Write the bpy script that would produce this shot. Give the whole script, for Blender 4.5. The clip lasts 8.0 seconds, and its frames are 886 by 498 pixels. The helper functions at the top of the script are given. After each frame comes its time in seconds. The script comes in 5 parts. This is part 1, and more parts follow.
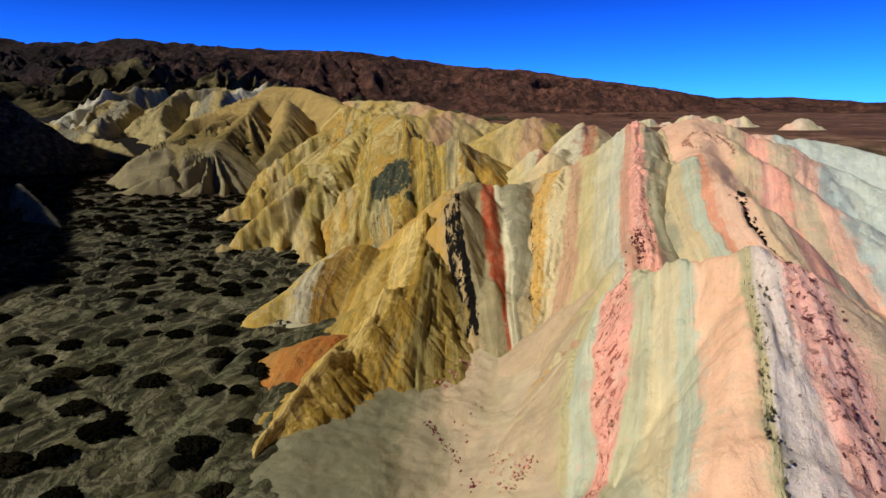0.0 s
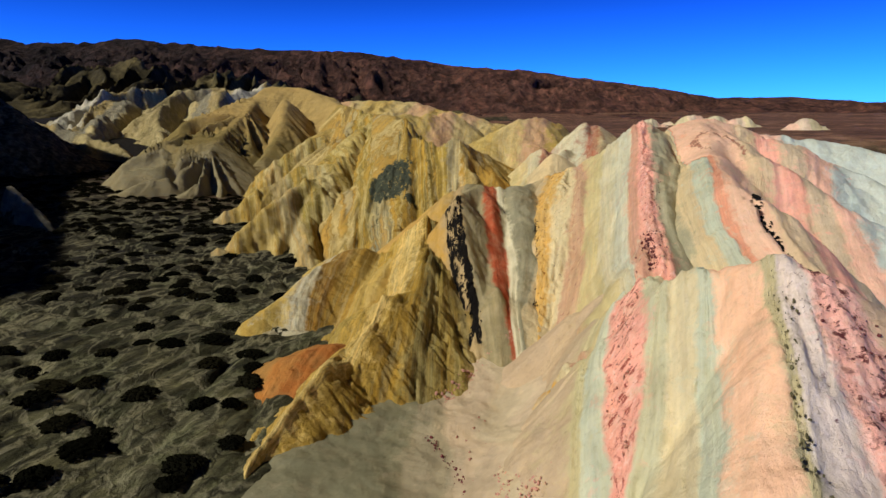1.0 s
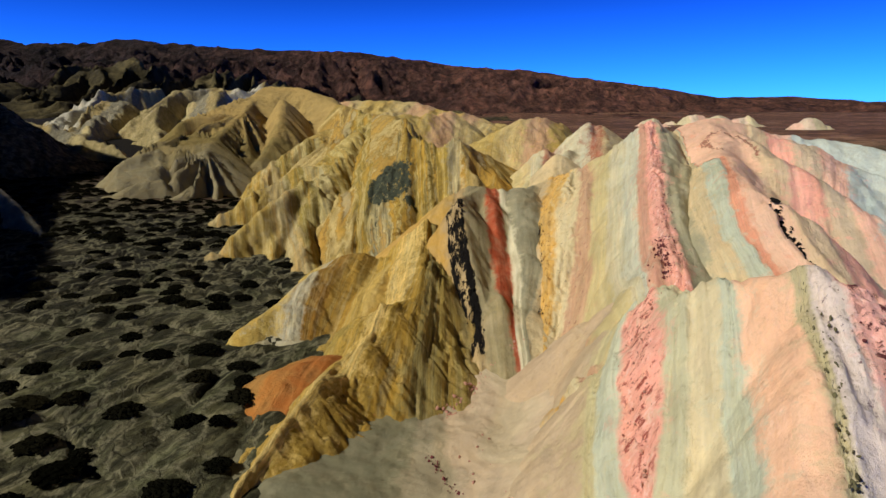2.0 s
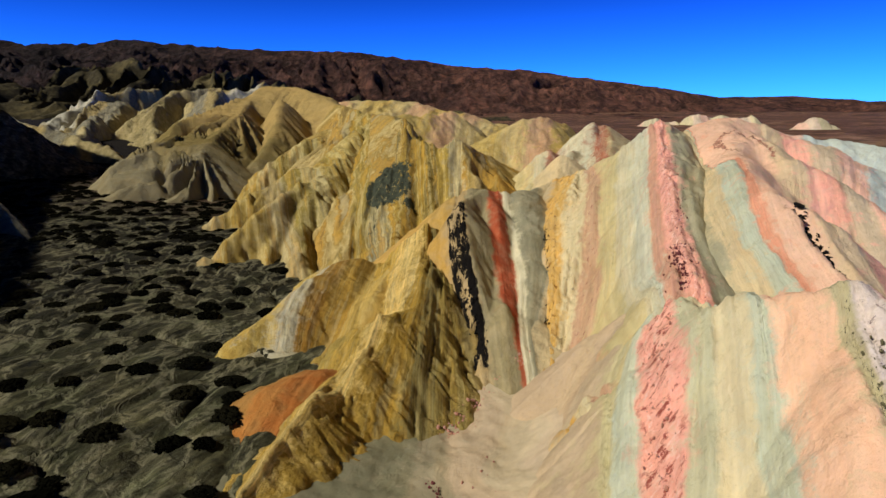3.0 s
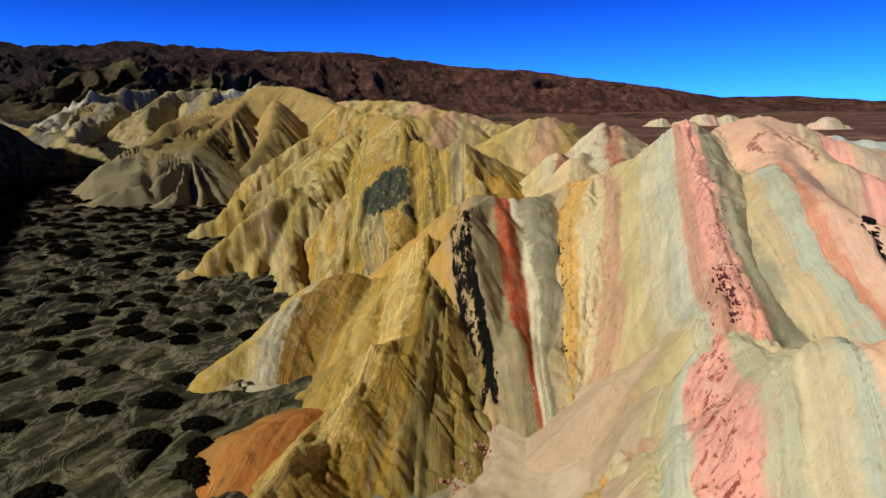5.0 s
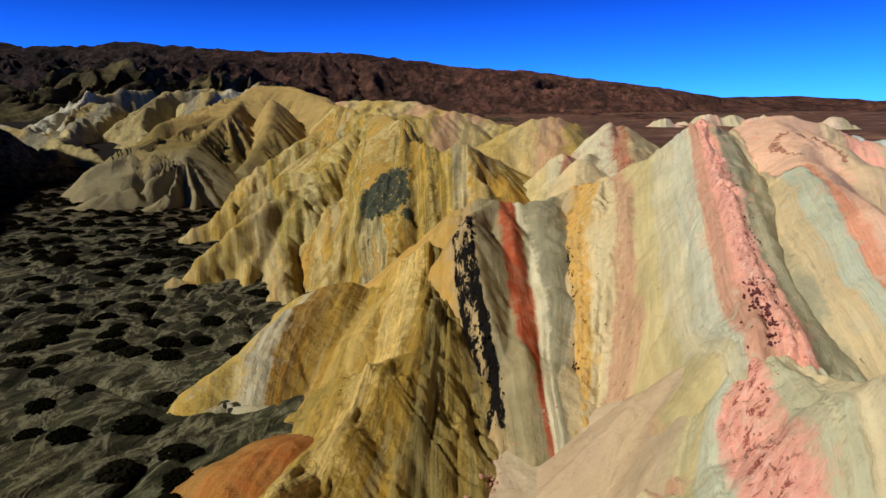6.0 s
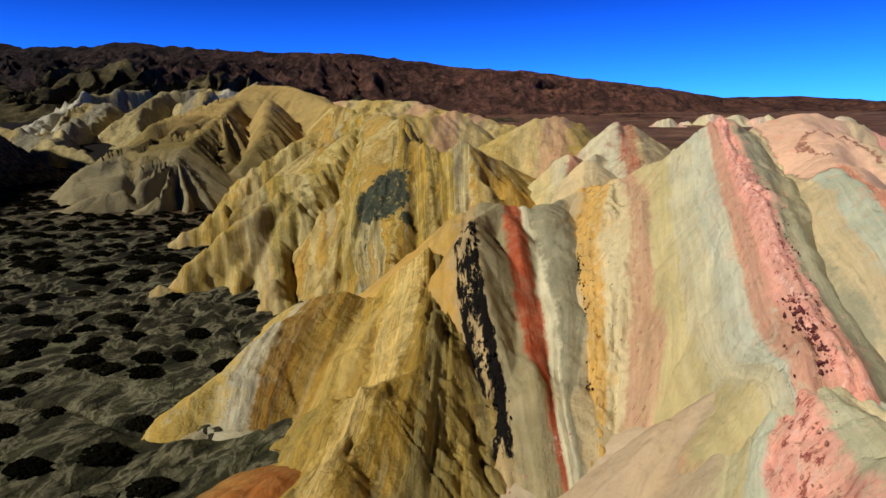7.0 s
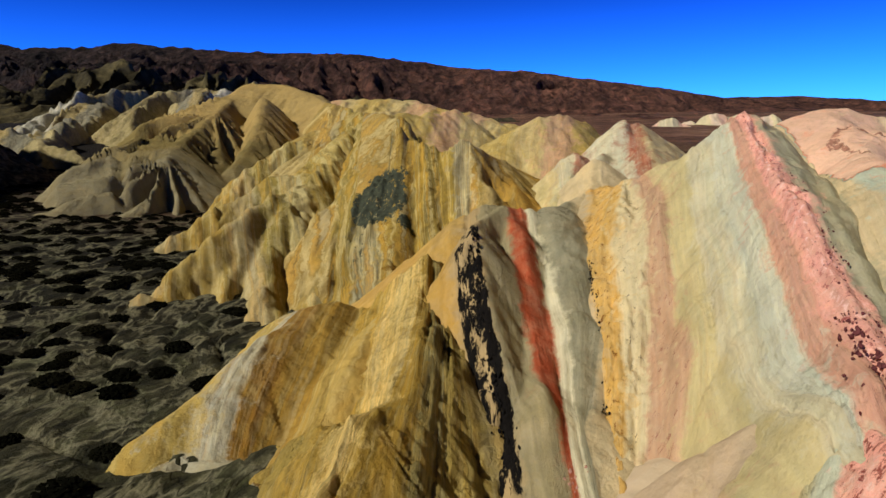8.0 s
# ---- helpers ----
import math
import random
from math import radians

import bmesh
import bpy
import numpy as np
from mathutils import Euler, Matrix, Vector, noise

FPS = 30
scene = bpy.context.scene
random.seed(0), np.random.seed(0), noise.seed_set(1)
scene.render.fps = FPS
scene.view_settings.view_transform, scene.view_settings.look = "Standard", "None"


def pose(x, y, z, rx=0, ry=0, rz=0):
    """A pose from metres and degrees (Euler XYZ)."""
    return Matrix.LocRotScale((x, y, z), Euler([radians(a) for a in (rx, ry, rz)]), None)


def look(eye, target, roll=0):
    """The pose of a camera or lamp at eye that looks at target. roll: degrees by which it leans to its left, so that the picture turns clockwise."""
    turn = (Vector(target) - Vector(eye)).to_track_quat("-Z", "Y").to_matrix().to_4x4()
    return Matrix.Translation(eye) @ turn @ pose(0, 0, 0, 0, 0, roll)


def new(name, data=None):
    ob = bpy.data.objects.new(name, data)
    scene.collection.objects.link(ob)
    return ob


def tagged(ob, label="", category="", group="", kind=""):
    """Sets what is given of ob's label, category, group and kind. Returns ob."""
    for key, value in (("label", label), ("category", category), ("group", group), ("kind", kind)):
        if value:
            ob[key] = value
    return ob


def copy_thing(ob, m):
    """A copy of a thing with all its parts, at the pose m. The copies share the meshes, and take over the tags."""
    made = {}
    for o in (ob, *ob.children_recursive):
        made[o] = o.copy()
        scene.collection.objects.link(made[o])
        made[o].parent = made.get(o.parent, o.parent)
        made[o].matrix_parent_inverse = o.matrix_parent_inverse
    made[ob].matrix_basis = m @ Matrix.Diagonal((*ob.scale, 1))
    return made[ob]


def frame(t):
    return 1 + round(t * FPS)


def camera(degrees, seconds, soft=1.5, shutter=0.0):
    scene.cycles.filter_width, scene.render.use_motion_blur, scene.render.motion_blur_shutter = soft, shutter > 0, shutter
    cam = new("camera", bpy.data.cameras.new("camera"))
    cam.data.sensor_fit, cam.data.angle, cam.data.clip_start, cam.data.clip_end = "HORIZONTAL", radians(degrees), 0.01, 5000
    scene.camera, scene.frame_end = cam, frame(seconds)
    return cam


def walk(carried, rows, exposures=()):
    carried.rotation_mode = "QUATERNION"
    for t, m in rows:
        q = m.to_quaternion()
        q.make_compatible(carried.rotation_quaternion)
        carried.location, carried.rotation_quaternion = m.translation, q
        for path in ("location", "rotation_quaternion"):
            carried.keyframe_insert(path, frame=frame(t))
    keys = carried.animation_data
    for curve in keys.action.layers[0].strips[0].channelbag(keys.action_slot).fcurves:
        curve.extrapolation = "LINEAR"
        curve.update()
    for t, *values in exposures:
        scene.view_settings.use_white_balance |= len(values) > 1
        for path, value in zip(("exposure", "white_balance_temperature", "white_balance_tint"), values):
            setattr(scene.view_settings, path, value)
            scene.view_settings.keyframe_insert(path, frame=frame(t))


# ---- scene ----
cam = camera(70.0, 8.0)
PATH = [
    (0.0, (0.00, 0.00, 33.00), (0.00, 97.76, 11.96), 0.00),
    (0.5, (-0.12, 1.59, 32.99), (-0.12, 99.36, 11.97), -0.03),
    (1.0, (-0.21, 3.38, 32.96), (-0.21, 101.15, 11.96), -0.06),
    (1.5, (-0.27, 5.34, 32.93), (-0.29, 103.12, 11.93), -0.10),
    (2.0, (-0.32, 7.46, 32.89), (-0.35, 105.23, 11.90), -0.14),
    (2.5, (-0.36, 9.71, 32.84), (-0.41, 107.48, 11.87), -0.18),
    (3.0, (-0.40, 12.07, 32.80), (-0.49, 109.85, 11.84), -0.21),
    (3.5, (-0.44, 14.54, 32.76), (-0.57, 112.32, 11.81), -0.25),
    (4.0, (-0.49, 17.10, 32.72), (-0.66, 114.89, 11.79), -0.28),
    (4.5, (-0.54, 19.74, 32.66), (-0.76, 117.54, 11.76), -0.31),
    (5.0, (-0.61, 22.47, 32.60), (-0.87, 120.27, 11.73), -0.35),
    (5.5, (-0.67, 25.27, 32.52), (-0.98, 123.08, 11.69), -0.38),
    (6.0, (-0.74, 28.15, 32.41), (-1.09, 125.97, 11.63), -0.41),
    (6.5, (-0.80, 31.12, 32.26), (-1.18, 128.94, 11.53), -0.44),
    (7.0, (-0.84, 34.17, 32.07), (-1.25, 132.01, 11.38), -0.47),
    (7.5, (-0.86, 37.32, 31.80), (-1.29, 135.17, 11.17), -0.51),
    (8.0, (-0.84, 40.58, 31.46), (-1.27, 138.44, 10.87), -0.55),
]
walk(cam, [(t, look(eye, target, roll)) for t, eye, target, roll in PATH])

# ---------------------------------------------------------------- light
SUN_FROM = Vector((-0.74, -0.44, 0.74)).normalized()
world = bpy.data.worlds.new("sky")
scene.world = world
world.use_nodes = True
wn, wl = world.node_tree.nodes, world.node_tree.links
wn.clear()
sky = wn.new("ShaderNodeTexSky")
sky.sky_type = "NISHITA"
sky.sun_disc = False
sky.sun_elevation = math.asin(SUN_FROM.z)
sky.sun_rotation = math.atan2(SUN_FROM.x, SUN_FROM.y)
sky.altitude = 2200
sky.air_density, sky.dust_density, sky.ozone_density = 0.9, 0.0, 3.0
deep = wn.new("ShaderNodeHueSaturation")
deep.inputs["Saturation"].default_value = 1.15
richer = wn.new("ShaderNodeGamma")
richer.inputs["Gamma"].default_value = 1.25
tint = wn.new("ShaderNodeMix")
tint.data_type, tint.blend_type = "RGBA", "MULTIPLY"
tint.inputs[0].default_value = 1.0
tint.inputs[7].default_value = (0.096, 0.58, 2.08, 1)
background = wn.new("ShaderNodeBackground")
background.inputs["Strength"].default_value = 0.067
wout = wn.new("ShaderNodeOutputWorld")
wl.new(sky.outputs[0], deep.inputs["Color"])
wl.new(deep.outputs[0], richer.inputs["Color"])
wl.new(richer.outputs[0], tint.inputs[6])
# thin mountain air: the sky deepens steadily from the horizon to the zenith
direction, rise = wn.new("ShaderNodeTexCoord"), wn.new("ShaderNodeSeparateXYZ")
deepening, thin = wn.new("ShaderNodeMapRange"), wn.new("ShaderNodeMix")
deepening.interpolation_type = "SMOOTHSTEP"
for key, v in zip(("From Min", "From Max", "To Min", "To Max"), (0.02, 0.34, 1.0, 0.02)):
    deepening.inputs[key].default_value = v
thin.data_type, thin.blend_type = "RGBA", "MULTIPLY"
thin.inputs[0].default_value = 1.0
wl.new(direction.outputs["Generated"], rise.inputs[0])
wl.new(rise.outputs[2], deepening.inputs["Value"])
wl.new(tint.outputs[2], thin.inputs[6])
wl.new(deepening.outputs[0], thin.inputs[7])
wl.new(thin.outputs[2], background.inputs["Color"])
wl.new(background.outputs[0], wout.inputs["Surface"])
sun = new("sun", bpy.data.lights.new("sun", "SUN"))
sun.data.energy, sun.data.angle, sun.data.color = 4.15, radians(0.5), (1.0, 0.965, 0.88)
sun.matrix_world = look(SUN_FROM * 300, (0, 0, 0))

# ---------------------------------------------------------------- materials
def srgb(r, g, b):
    return tuple((c / 255 / 12.92 if c / 255 < 0.04045 else ((c / 255 + 0.055) / 1.055) ** 2.4) for c in (r, g, b))


class Nodes:
    """A material's node tree, with short calls to add nodes and links."""

    def __init__(self, name, rough=0.95):
        self.material = bpy.data.materials.new(name)
        self.material.use_nodes = True
        self.tree = self.material.node_tree
        self.shader = self.tree.nodes["Principled BSDF"]
        self.shader.inputs["Roughness"].default_value = rough
        self.shader.inputs["Specular IOR Level"].default_value = 0.15

    def add(self, kind, **values):
        node = self.tree.nodes.new("ShaderNode" + kind)
        if "data_type" in values:
            node.data_type = values["data_type"]
        if "blend_type" in values:
            node.blend_type = values["blend_type"]
        if "operation" in values:
            node.operation = values["operation"]
        if "attribute_name" in values:
            node.attribute_name = values["attribute_name"]
        return node

    def link(self, a, b):
        self.tree.links.new(a, b)

    def value(self, source, socket):
        if isinstance(source, (int, float)):
            socket.default_value = source
        else:
            self.link(source, socket)

    def math(self, operation, a, b=0.0):
        node = self.add("Math", operation=operation)
        self.value(a, node.inputs[0]), self.value(b, node.inputs[1])
        return node.outputs[0]

    def attribute(self, name):
        return self.add("Attribute", attribute_name=name).outputs["Fac"]

    def place(self):
        return self.add("TexCoord").outputs["Object"]

    def vector(self, a, b, c):
        node = self.add("CombineXYZ")
        for k, v in enumerate((a, b, c)):
            self.value(v, node.inputs[k])
        return node.outputs[0]

    def noise(self, where, scale, detail=4.0, rough=0.6, distort=0.0):
        node = self.add("TexNoise")
        self.link(where, node.inputs["Vector"])
        node.inputs["Scale"].default_value, node.inputs["Detail"].default_value = scale, detail
        node.inputs["Roughness"].default_value, node.inputs["Distortion"].default_value = rough, distort
        return node.outputs["Fac"]

    def spread(self, source, lo, hi, a=0.0, b=1.0):
        node = self.add("MapRange")
        self.link(source, node.inputs["Value"])
        for key, v in zip(("From Min", "From Max", "To Min", "To Max"), (lo, hi, a, b)):
            node.inputs[key].default_value = v
        return node.outputs[0]

    def ramp(self, source, stops, easing="LINEAR"):
        node = self.add("ValToRGB")
        node.color_ramp.interpolation = easing
        marks = node.color_ramp.elements
        while len(marks) < len(stops):
            marks.new(1.0)
        for mark, (at, rgb) in zip(marks, stops):
            mark.position = at
        for mark, (at, rgb) in zip(marks, stops):
            mark.color = (*rgb, 1)
        self.link(source, node.inputs[0])
        return node.outputs[0]

    def mix(self, kind, share, a, b):
        node = self.add("Mix", data_type="RGBA", blend_type=kind)
        self.value(share, node.inputs[0])
        for source, socket in ((a, node.inputs[6]), (b, node.inputs[7])):
            if isinstance(source, tuple):
                socket.default_value = (*source, 1)
            else:
                self.link(source, socket)
        return node.outputs[2]

    def grey(self, source):
        return self.vector(source, source, source)

    def finish(self, color, height=None, depth=0.1):
        self.link(color, self.shader.inputs["Base Color"]) if not isinstance(color, tuple) else None
        if height is not None:
            bump = self.add("Bump")
            bump.inputs["Distance"].default_value = depth
            bump.inputs["Strength"].default_value = 1.0
            self.link(height, bump.inputs["Height"])
            self.link(bump.outputs[0], self.shader.inputs["Normal"])
        return self.material


def banded_clay(name, colors, streak=5.0, contrast=0.45, grain=1.6, depth=0.22, waver=0.16, specks=0.35, pale=True, rocky=(), dusty=0.5, outcrop=None, dust_rgb=(208, 188, 152), wash=0.55, drawn=0.08, strata=(), layers=0.5, thin=2.6):
    """Bare clay in upright beds: one colour for each bed, with thin streaks along them, rain marks and crumbly grain."""
    n = Nodes(name)
    u, v = n.attribute("bed"), n.attribute("run")
    where = n.place()
    wander = n.math("MULTIPLY", n.math("SUBTRACT", n.noise(where, 0.3, 8, 0.74), 0.5), 2.0 * waver * 3.0)
    bed = n.math("ADD", u, wander)
    count = len(colors)
    stops = []
    for k, rgb in enumerate(colors):
        c = srgb(*rgb)
        stops += [((k + 0.1) / count, c), ((k + 0.9) / count, c)]
    base = n.ramp(n.math("DIVIDE", bed, count), stops)
    even = n.math("ADD", u, n.math("MULTIPLY", wander, 0.25))
    dust = n.noise(where, 0.5, 6, 0.65, 0.4)
    base = n.mix("MIX", n.spread(dust, 0.42, 0.78, 0.0, dusty), base, srgb(*dust_rgb) if pale else srgb(150, 126, 78))
    fine = n.noise(n.vector(n.math("MULTIPLY", even, streak), n.math("MULTIPLY", v, drawn), 0.0), 1.0, 6, 0.62, 1.1)
    finer = n.noise(n.vector(n.math("MULTIPLY", even, streak * 3), n.math("MULTIPLY", v, 0.5), 3.0), 1.0, 4, 0.6, 1.0)
    lines = n.math("ADD", n.spread(fine, 0.3, 0.7, 1 - contrast * 0.7, 1 + contrast * 0.4), n.spread(finer, 0.3, 0.7, -contrast * 0.08, contrast * 0.08))
    base = n.mix("MULTIPLY", 1.0, base, n.grey(lines))
    if strata:
        # thin layers of other clays inside the beds
        layer = n.noise(n.vector(n.math("MULTIPLY", even, thin), n.math("MULTIPLY", v, 0.035), 5.0), 1.0, 3, 0.45, 0.35)
        base = n.mix("MIX", layers, base, n.ramp(layer, [(0.34 + 0.32 * k / (len(strata) - 1), srgb(*rgb)) for k, rgb in enumerate(strata)]))
    # soft patches where the colour of the next bed has washed over
    washed = n.ramp(n.math("DIVIDE", n.math("ADD", bed, n.spread(n.noise(where, 0.34, 5, 0.62, 0.6), 0.25, 0.75, -1.3, 1.3)), count), stops)
    base = n.mix("MIX", n.spread(n.noise(where, 0.8, 7, 0.72, 0.5), 0.44, 0.64, 0.0, wash), base, washed)
    stain = n.noise(n.vector(n.math("MULTIPLY", even, 1.6), n.math("MULTIPLY", v, 0.05), 11.0), 1.0, 4, 0.6)
    base = n.mix("MULTIPLY", 0.8, base, n.ramp(stain, [(0.3, (0.9, 0.93, 0.95)), (0.5, (1, 1, 1)), (0.7, (1.05, 1.0, 0.92))]))
    blotch = n.noise(where, 0.22, 5, 0.6)
    base = n.mix("MULTIPLY", 1.0, base, n.ramp(blotch, [(0.3, (0.87, 0.86, 0.83)), (0.5, (0.97, 0.97, 0.97)), (0.7, (1.08, 1.06, 1.02))]))
    crumb = n.noise(where, grain, 8, 0.7)
    base = n.mix("MULTIPLY", specks, base, n.ramp(crumb, [(0.30, (0.45, 0.42, 0.38)), (0.42, (0.95, 0.95, 0.95)), (0.75, (1.1, 1.1, 1.1))]))
    for k, rgb, least, *light in rocky:
        # outcrops of dark rock in one bed, with the shade of small pits painted in
        inside = n.math("MULTIPLY", n.spread(bed, k - 0.05, k + 0.25), n.spread(bed, k + 0.75, k + 1.05, 1.0, 0.0))
        lumps = n.noise(n.vector(n.math("MULTIPLY", bed, 5.0), n.math("MULTIPLY", v, 1.1), 7.0), 1.0, 6, 0.72)
        base = n.mix("MIX", n.math("MULTIPLY", inside, n.spread(lumps, least, least + 0.04)), base, srgb(*rgb))
        if light:
            base = n.mix("MIX", n.math("MULTIPLY", inside, n.spread(lumps, 0.36, 0.46, 0.75, 0.0)), base, srgb(*light[0]))
    if outcrop:
        # broken dark rock where the hill's own layer says so; black includes crevice shade
        rgb, long = outcrop
        split = n.add("SeparateXYZ")
        n.link(where, split.inputs[0])
        lumps = n.noise(n.vector(n.math("MULTIPLY", split.outputs[0], 1.3), n.math("MULTIPLY", split.outputs[1], 1.3 / long), n.math("MULTIPLY", split.outputs[2], 1.3 / long)), 0.9, 7, 0.7, 0.3)
        rock = n.attribute("rock")
        bare = n.spread(n.math("ADD", lumps, n.math("MULTIPLY", rock, 0.35)), 0.72, 0.77)
        bare = n.math("MULTIPLY", bare, n.spread(rock, 0.02, 0.15))
        base = n.mix("MIX", bare, base, n.ramp(crumb, [(0.35, tuple(0.45 * v for v in srgb(*rgb))), (0.65, srgb(*rgb))]))
    height = n.math("ADD", n.math("MULTIPLY", crumb, 1.0), n.math("ADD", n.math("MULTIPLY", fine, 0.7), n.math("MULTIPLY", finer, 0.35)))
    return n.finish(base, height, depth)


YELLOW_STRATA = ((84, 66, 30), (164, 136, 62), (120, 108, 62), (206, 186, 128), (132, 108, 44), (196, 150, 58), (110, 86, 36), (168, 158, 122))
PALE_STRATA = ((176, 140, 108), (208, 196, 158), (184, 166, 132), (226, 206, 170), (190, 152, 122), (196, 198, 172))


def wash_gravel():
    """The gravel of the wash: grey-olive silt with paler channels and dark stones; reddish brown far out on the plain."""
    n = Nodes("wash_gravel")
    where = n.place()
    split = n.add("SeparateXYZ")
    n.link(where, split.inputs[0])
    x, y = split.outputs[0], split.outputs[1]
    bend = n.math("MULTIPLY", n.math("SUBTRACT", n.noise(where, 0.05, 3, 0.5), 0.5), 5.0)
    flow = n.vector(n.math("ADD", n.math("MULTIPLY", x, 0.5), bend), n.math("ADD", n.math("MULTIPLY", y, 0.26), bend), 0.0)
    channel = n.noise(flow, 0.55, 5, 0.6, 0.35)
    vein = n.spread(n.math("ABSOLUTE", n.math("SUBTRACT", channel, 0.5)), 0.0, 0.05, 1.0, 0.0)
    crack = n.spread(n.math("ABSOLUTE", n.math("SUBTRACT", n.noise(flow, 0.5, 3, 0.5, 0.1), 0.47)), 0.0, 0.016, 1.0, 0.0)
    patch = n.noise(where, 0.06, 5, 0.6)
    grit = n.noise(where, 1.3, 7, 0.72)
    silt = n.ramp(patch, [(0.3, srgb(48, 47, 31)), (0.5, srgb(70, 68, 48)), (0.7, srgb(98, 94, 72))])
    # the bed is darker to the far west, shrub shade put into its colour
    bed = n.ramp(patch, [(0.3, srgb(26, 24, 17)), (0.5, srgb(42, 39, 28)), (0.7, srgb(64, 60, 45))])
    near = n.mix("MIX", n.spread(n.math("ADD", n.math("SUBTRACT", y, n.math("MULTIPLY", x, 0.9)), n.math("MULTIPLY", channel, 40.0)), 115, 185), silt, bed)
    strand = n.noise(n.vector(n.math("SUBTRACT", n.math("MULTIPLY", x, 0.9), n.math("MULTIPLY", y, 0.35)), n.math("MULTIPLY", y, 0.12), bend), 1.0, 6, 0.65)
    near = n.mix("MULTIPLY", 0.9, near, n.ramp(strand, [(0.36, (0.3, 0.3, 0.28)), (0.5, (0.95, 0.95, 0.93)), (0.64, (1.9, 1.88, 1.72))]))
    near = n.mix("MIX", n.math("MULTIPLY", vein, 0.8), near, srgb(132, 126, 100))
    # crack lines are drawn dark: their shade is put into the colour
    near = n.mix("MIX", n.math("MULTIPLY", crack, 0.7), near, srgb(22, 20, 14))
    tone = n.noise(where, 0.18, 5, 0.65, 0.6)
    near = n.mix("MULTIPLY", 0.8, near, n.ramp(tone, [(0.34, (0.72, 0.8, 0.66)), (0.5, (0.95, 0.95, 0.95)), (0.66, (1.2, 1.17, 1.06))]))
    near = n.mix("MULTIPLY", 0.8, near, n.ramp(grit, [(0.33, (0.3, 0.3, 0.28)), (0.5, (0.95, 0.95, 0.95)), (0.75, (1.3, 1.3, 1.25))]))
    scrub = n.noise(where, 0.16, 6, 0.75)
    wide = n.noise(where, 0.011, 5, 0.65)
    far = n.ramp(n.math("ADD", n.math("MULTIPLY", patch, 0.5), n.math("MULTIPLY", wide, 0.5)), [(0.35, srgb(80, 56, 42)), (0.5, srgb(108, 75, 56)), (0.64, srgb(160, 122, 94))])
    far = n.mix("MULTIPLY", 0.9, far, n.ramp(scrub, [(0.42, (0.35, 0.36, 0.34)), (0.52, (1, 1, 1))]))
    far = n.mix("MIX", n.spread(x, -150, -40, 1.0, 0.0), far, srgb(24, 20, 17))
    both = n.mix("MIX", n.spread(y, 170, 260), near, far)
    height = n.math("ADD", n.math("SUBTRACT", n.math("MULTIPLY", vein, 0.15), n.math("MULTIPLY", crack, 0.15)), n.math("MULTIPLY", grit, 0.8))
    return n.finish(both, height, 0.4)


def mountain_rock(name="mountain_rock", east=300):
    n = Nodes(name)
    where = n.place()
    split = n.add("SeparateXYZ")
    n.link(where, split.inputs[0])
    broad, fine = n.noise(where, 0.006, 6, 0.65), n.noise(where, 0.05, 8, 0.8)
    # the west end is near-black, its shade put into the rock's colour
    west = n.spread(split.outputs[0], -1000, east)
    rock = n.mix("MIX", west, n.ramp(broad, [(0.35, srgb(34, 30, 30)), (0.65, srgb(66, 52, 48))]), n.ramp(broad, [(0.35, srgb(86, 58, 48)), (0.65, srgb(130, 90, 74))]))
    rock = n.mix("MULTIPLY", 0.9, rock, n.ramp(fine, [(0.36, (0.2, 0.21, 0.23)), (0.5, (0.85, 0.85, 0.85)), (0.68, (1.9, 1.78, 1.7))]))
    # dark gully shade and lit ribs are painted on as streaks
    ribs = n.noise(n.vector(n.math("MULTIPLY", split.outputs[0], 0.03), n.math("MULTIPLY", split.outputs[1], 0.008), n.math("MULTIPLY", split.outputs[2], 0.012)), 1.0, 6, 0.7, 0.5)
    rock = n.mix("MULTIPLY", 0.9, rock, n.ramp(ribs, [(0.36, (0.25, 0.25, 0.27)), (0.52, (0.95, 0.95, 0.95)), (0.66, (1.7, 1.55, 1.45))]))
    return n.finish(rock, n.math("ADD", fine, n.math("MULTIPLY", ribs, 2.0)), 14.0)


def plain_rock():
    """The gullied rock of the foothills: near-black in the west, with shade put into the colour; olive and grey on its
    ribs to the east.
    """
    n = Nodes("foothill_rock")
    where = n.place()
    split = n.add("SeparateXYZ")
    n.link(where, split.inputs[0])
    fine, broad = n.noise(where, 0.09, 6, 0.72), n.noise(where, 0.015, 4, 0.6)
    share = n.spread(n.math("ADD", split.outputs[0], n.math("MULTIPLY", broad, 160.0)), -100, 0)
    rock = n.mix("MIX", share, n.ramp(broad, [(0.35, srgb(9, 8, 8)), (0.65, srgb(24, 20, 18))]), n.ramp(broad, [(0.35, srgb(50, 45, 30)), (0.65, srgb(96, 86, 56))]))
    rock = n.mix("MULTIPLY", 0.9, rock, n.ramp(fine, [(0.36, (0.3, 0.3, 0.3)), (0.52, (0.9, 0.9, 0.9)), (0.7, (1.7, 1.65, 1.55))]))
    return n.finish(rock, fine, 4.0)


def plain_material(name, rgb, rough=0.95, spread=0.25, scale=3.0, depth=0.05):
    n = Nodes(name, rough)
    grain = n.noise(n.place(), scale, 5, 0.65)
    lo, hi = 1 - spread, 1 + spread
    c = srgb(*rgb)
    return n.finish(n.ramp(grain, [(0.3, tuple(v * lo for v in c)), (0.7, tuple(v * hi for v in c))]), grain, depth)

# ---------------------------------------------------------------- relief
def lattice(ix, iy, seed):
    """A repeatable random number in 0..1 for each pair of whole numbers."""
    v = np.sin(ix * 127.1 + iy * 311.7 + seed * 74.7) * 43758.5453
    return v - np.floor(v)


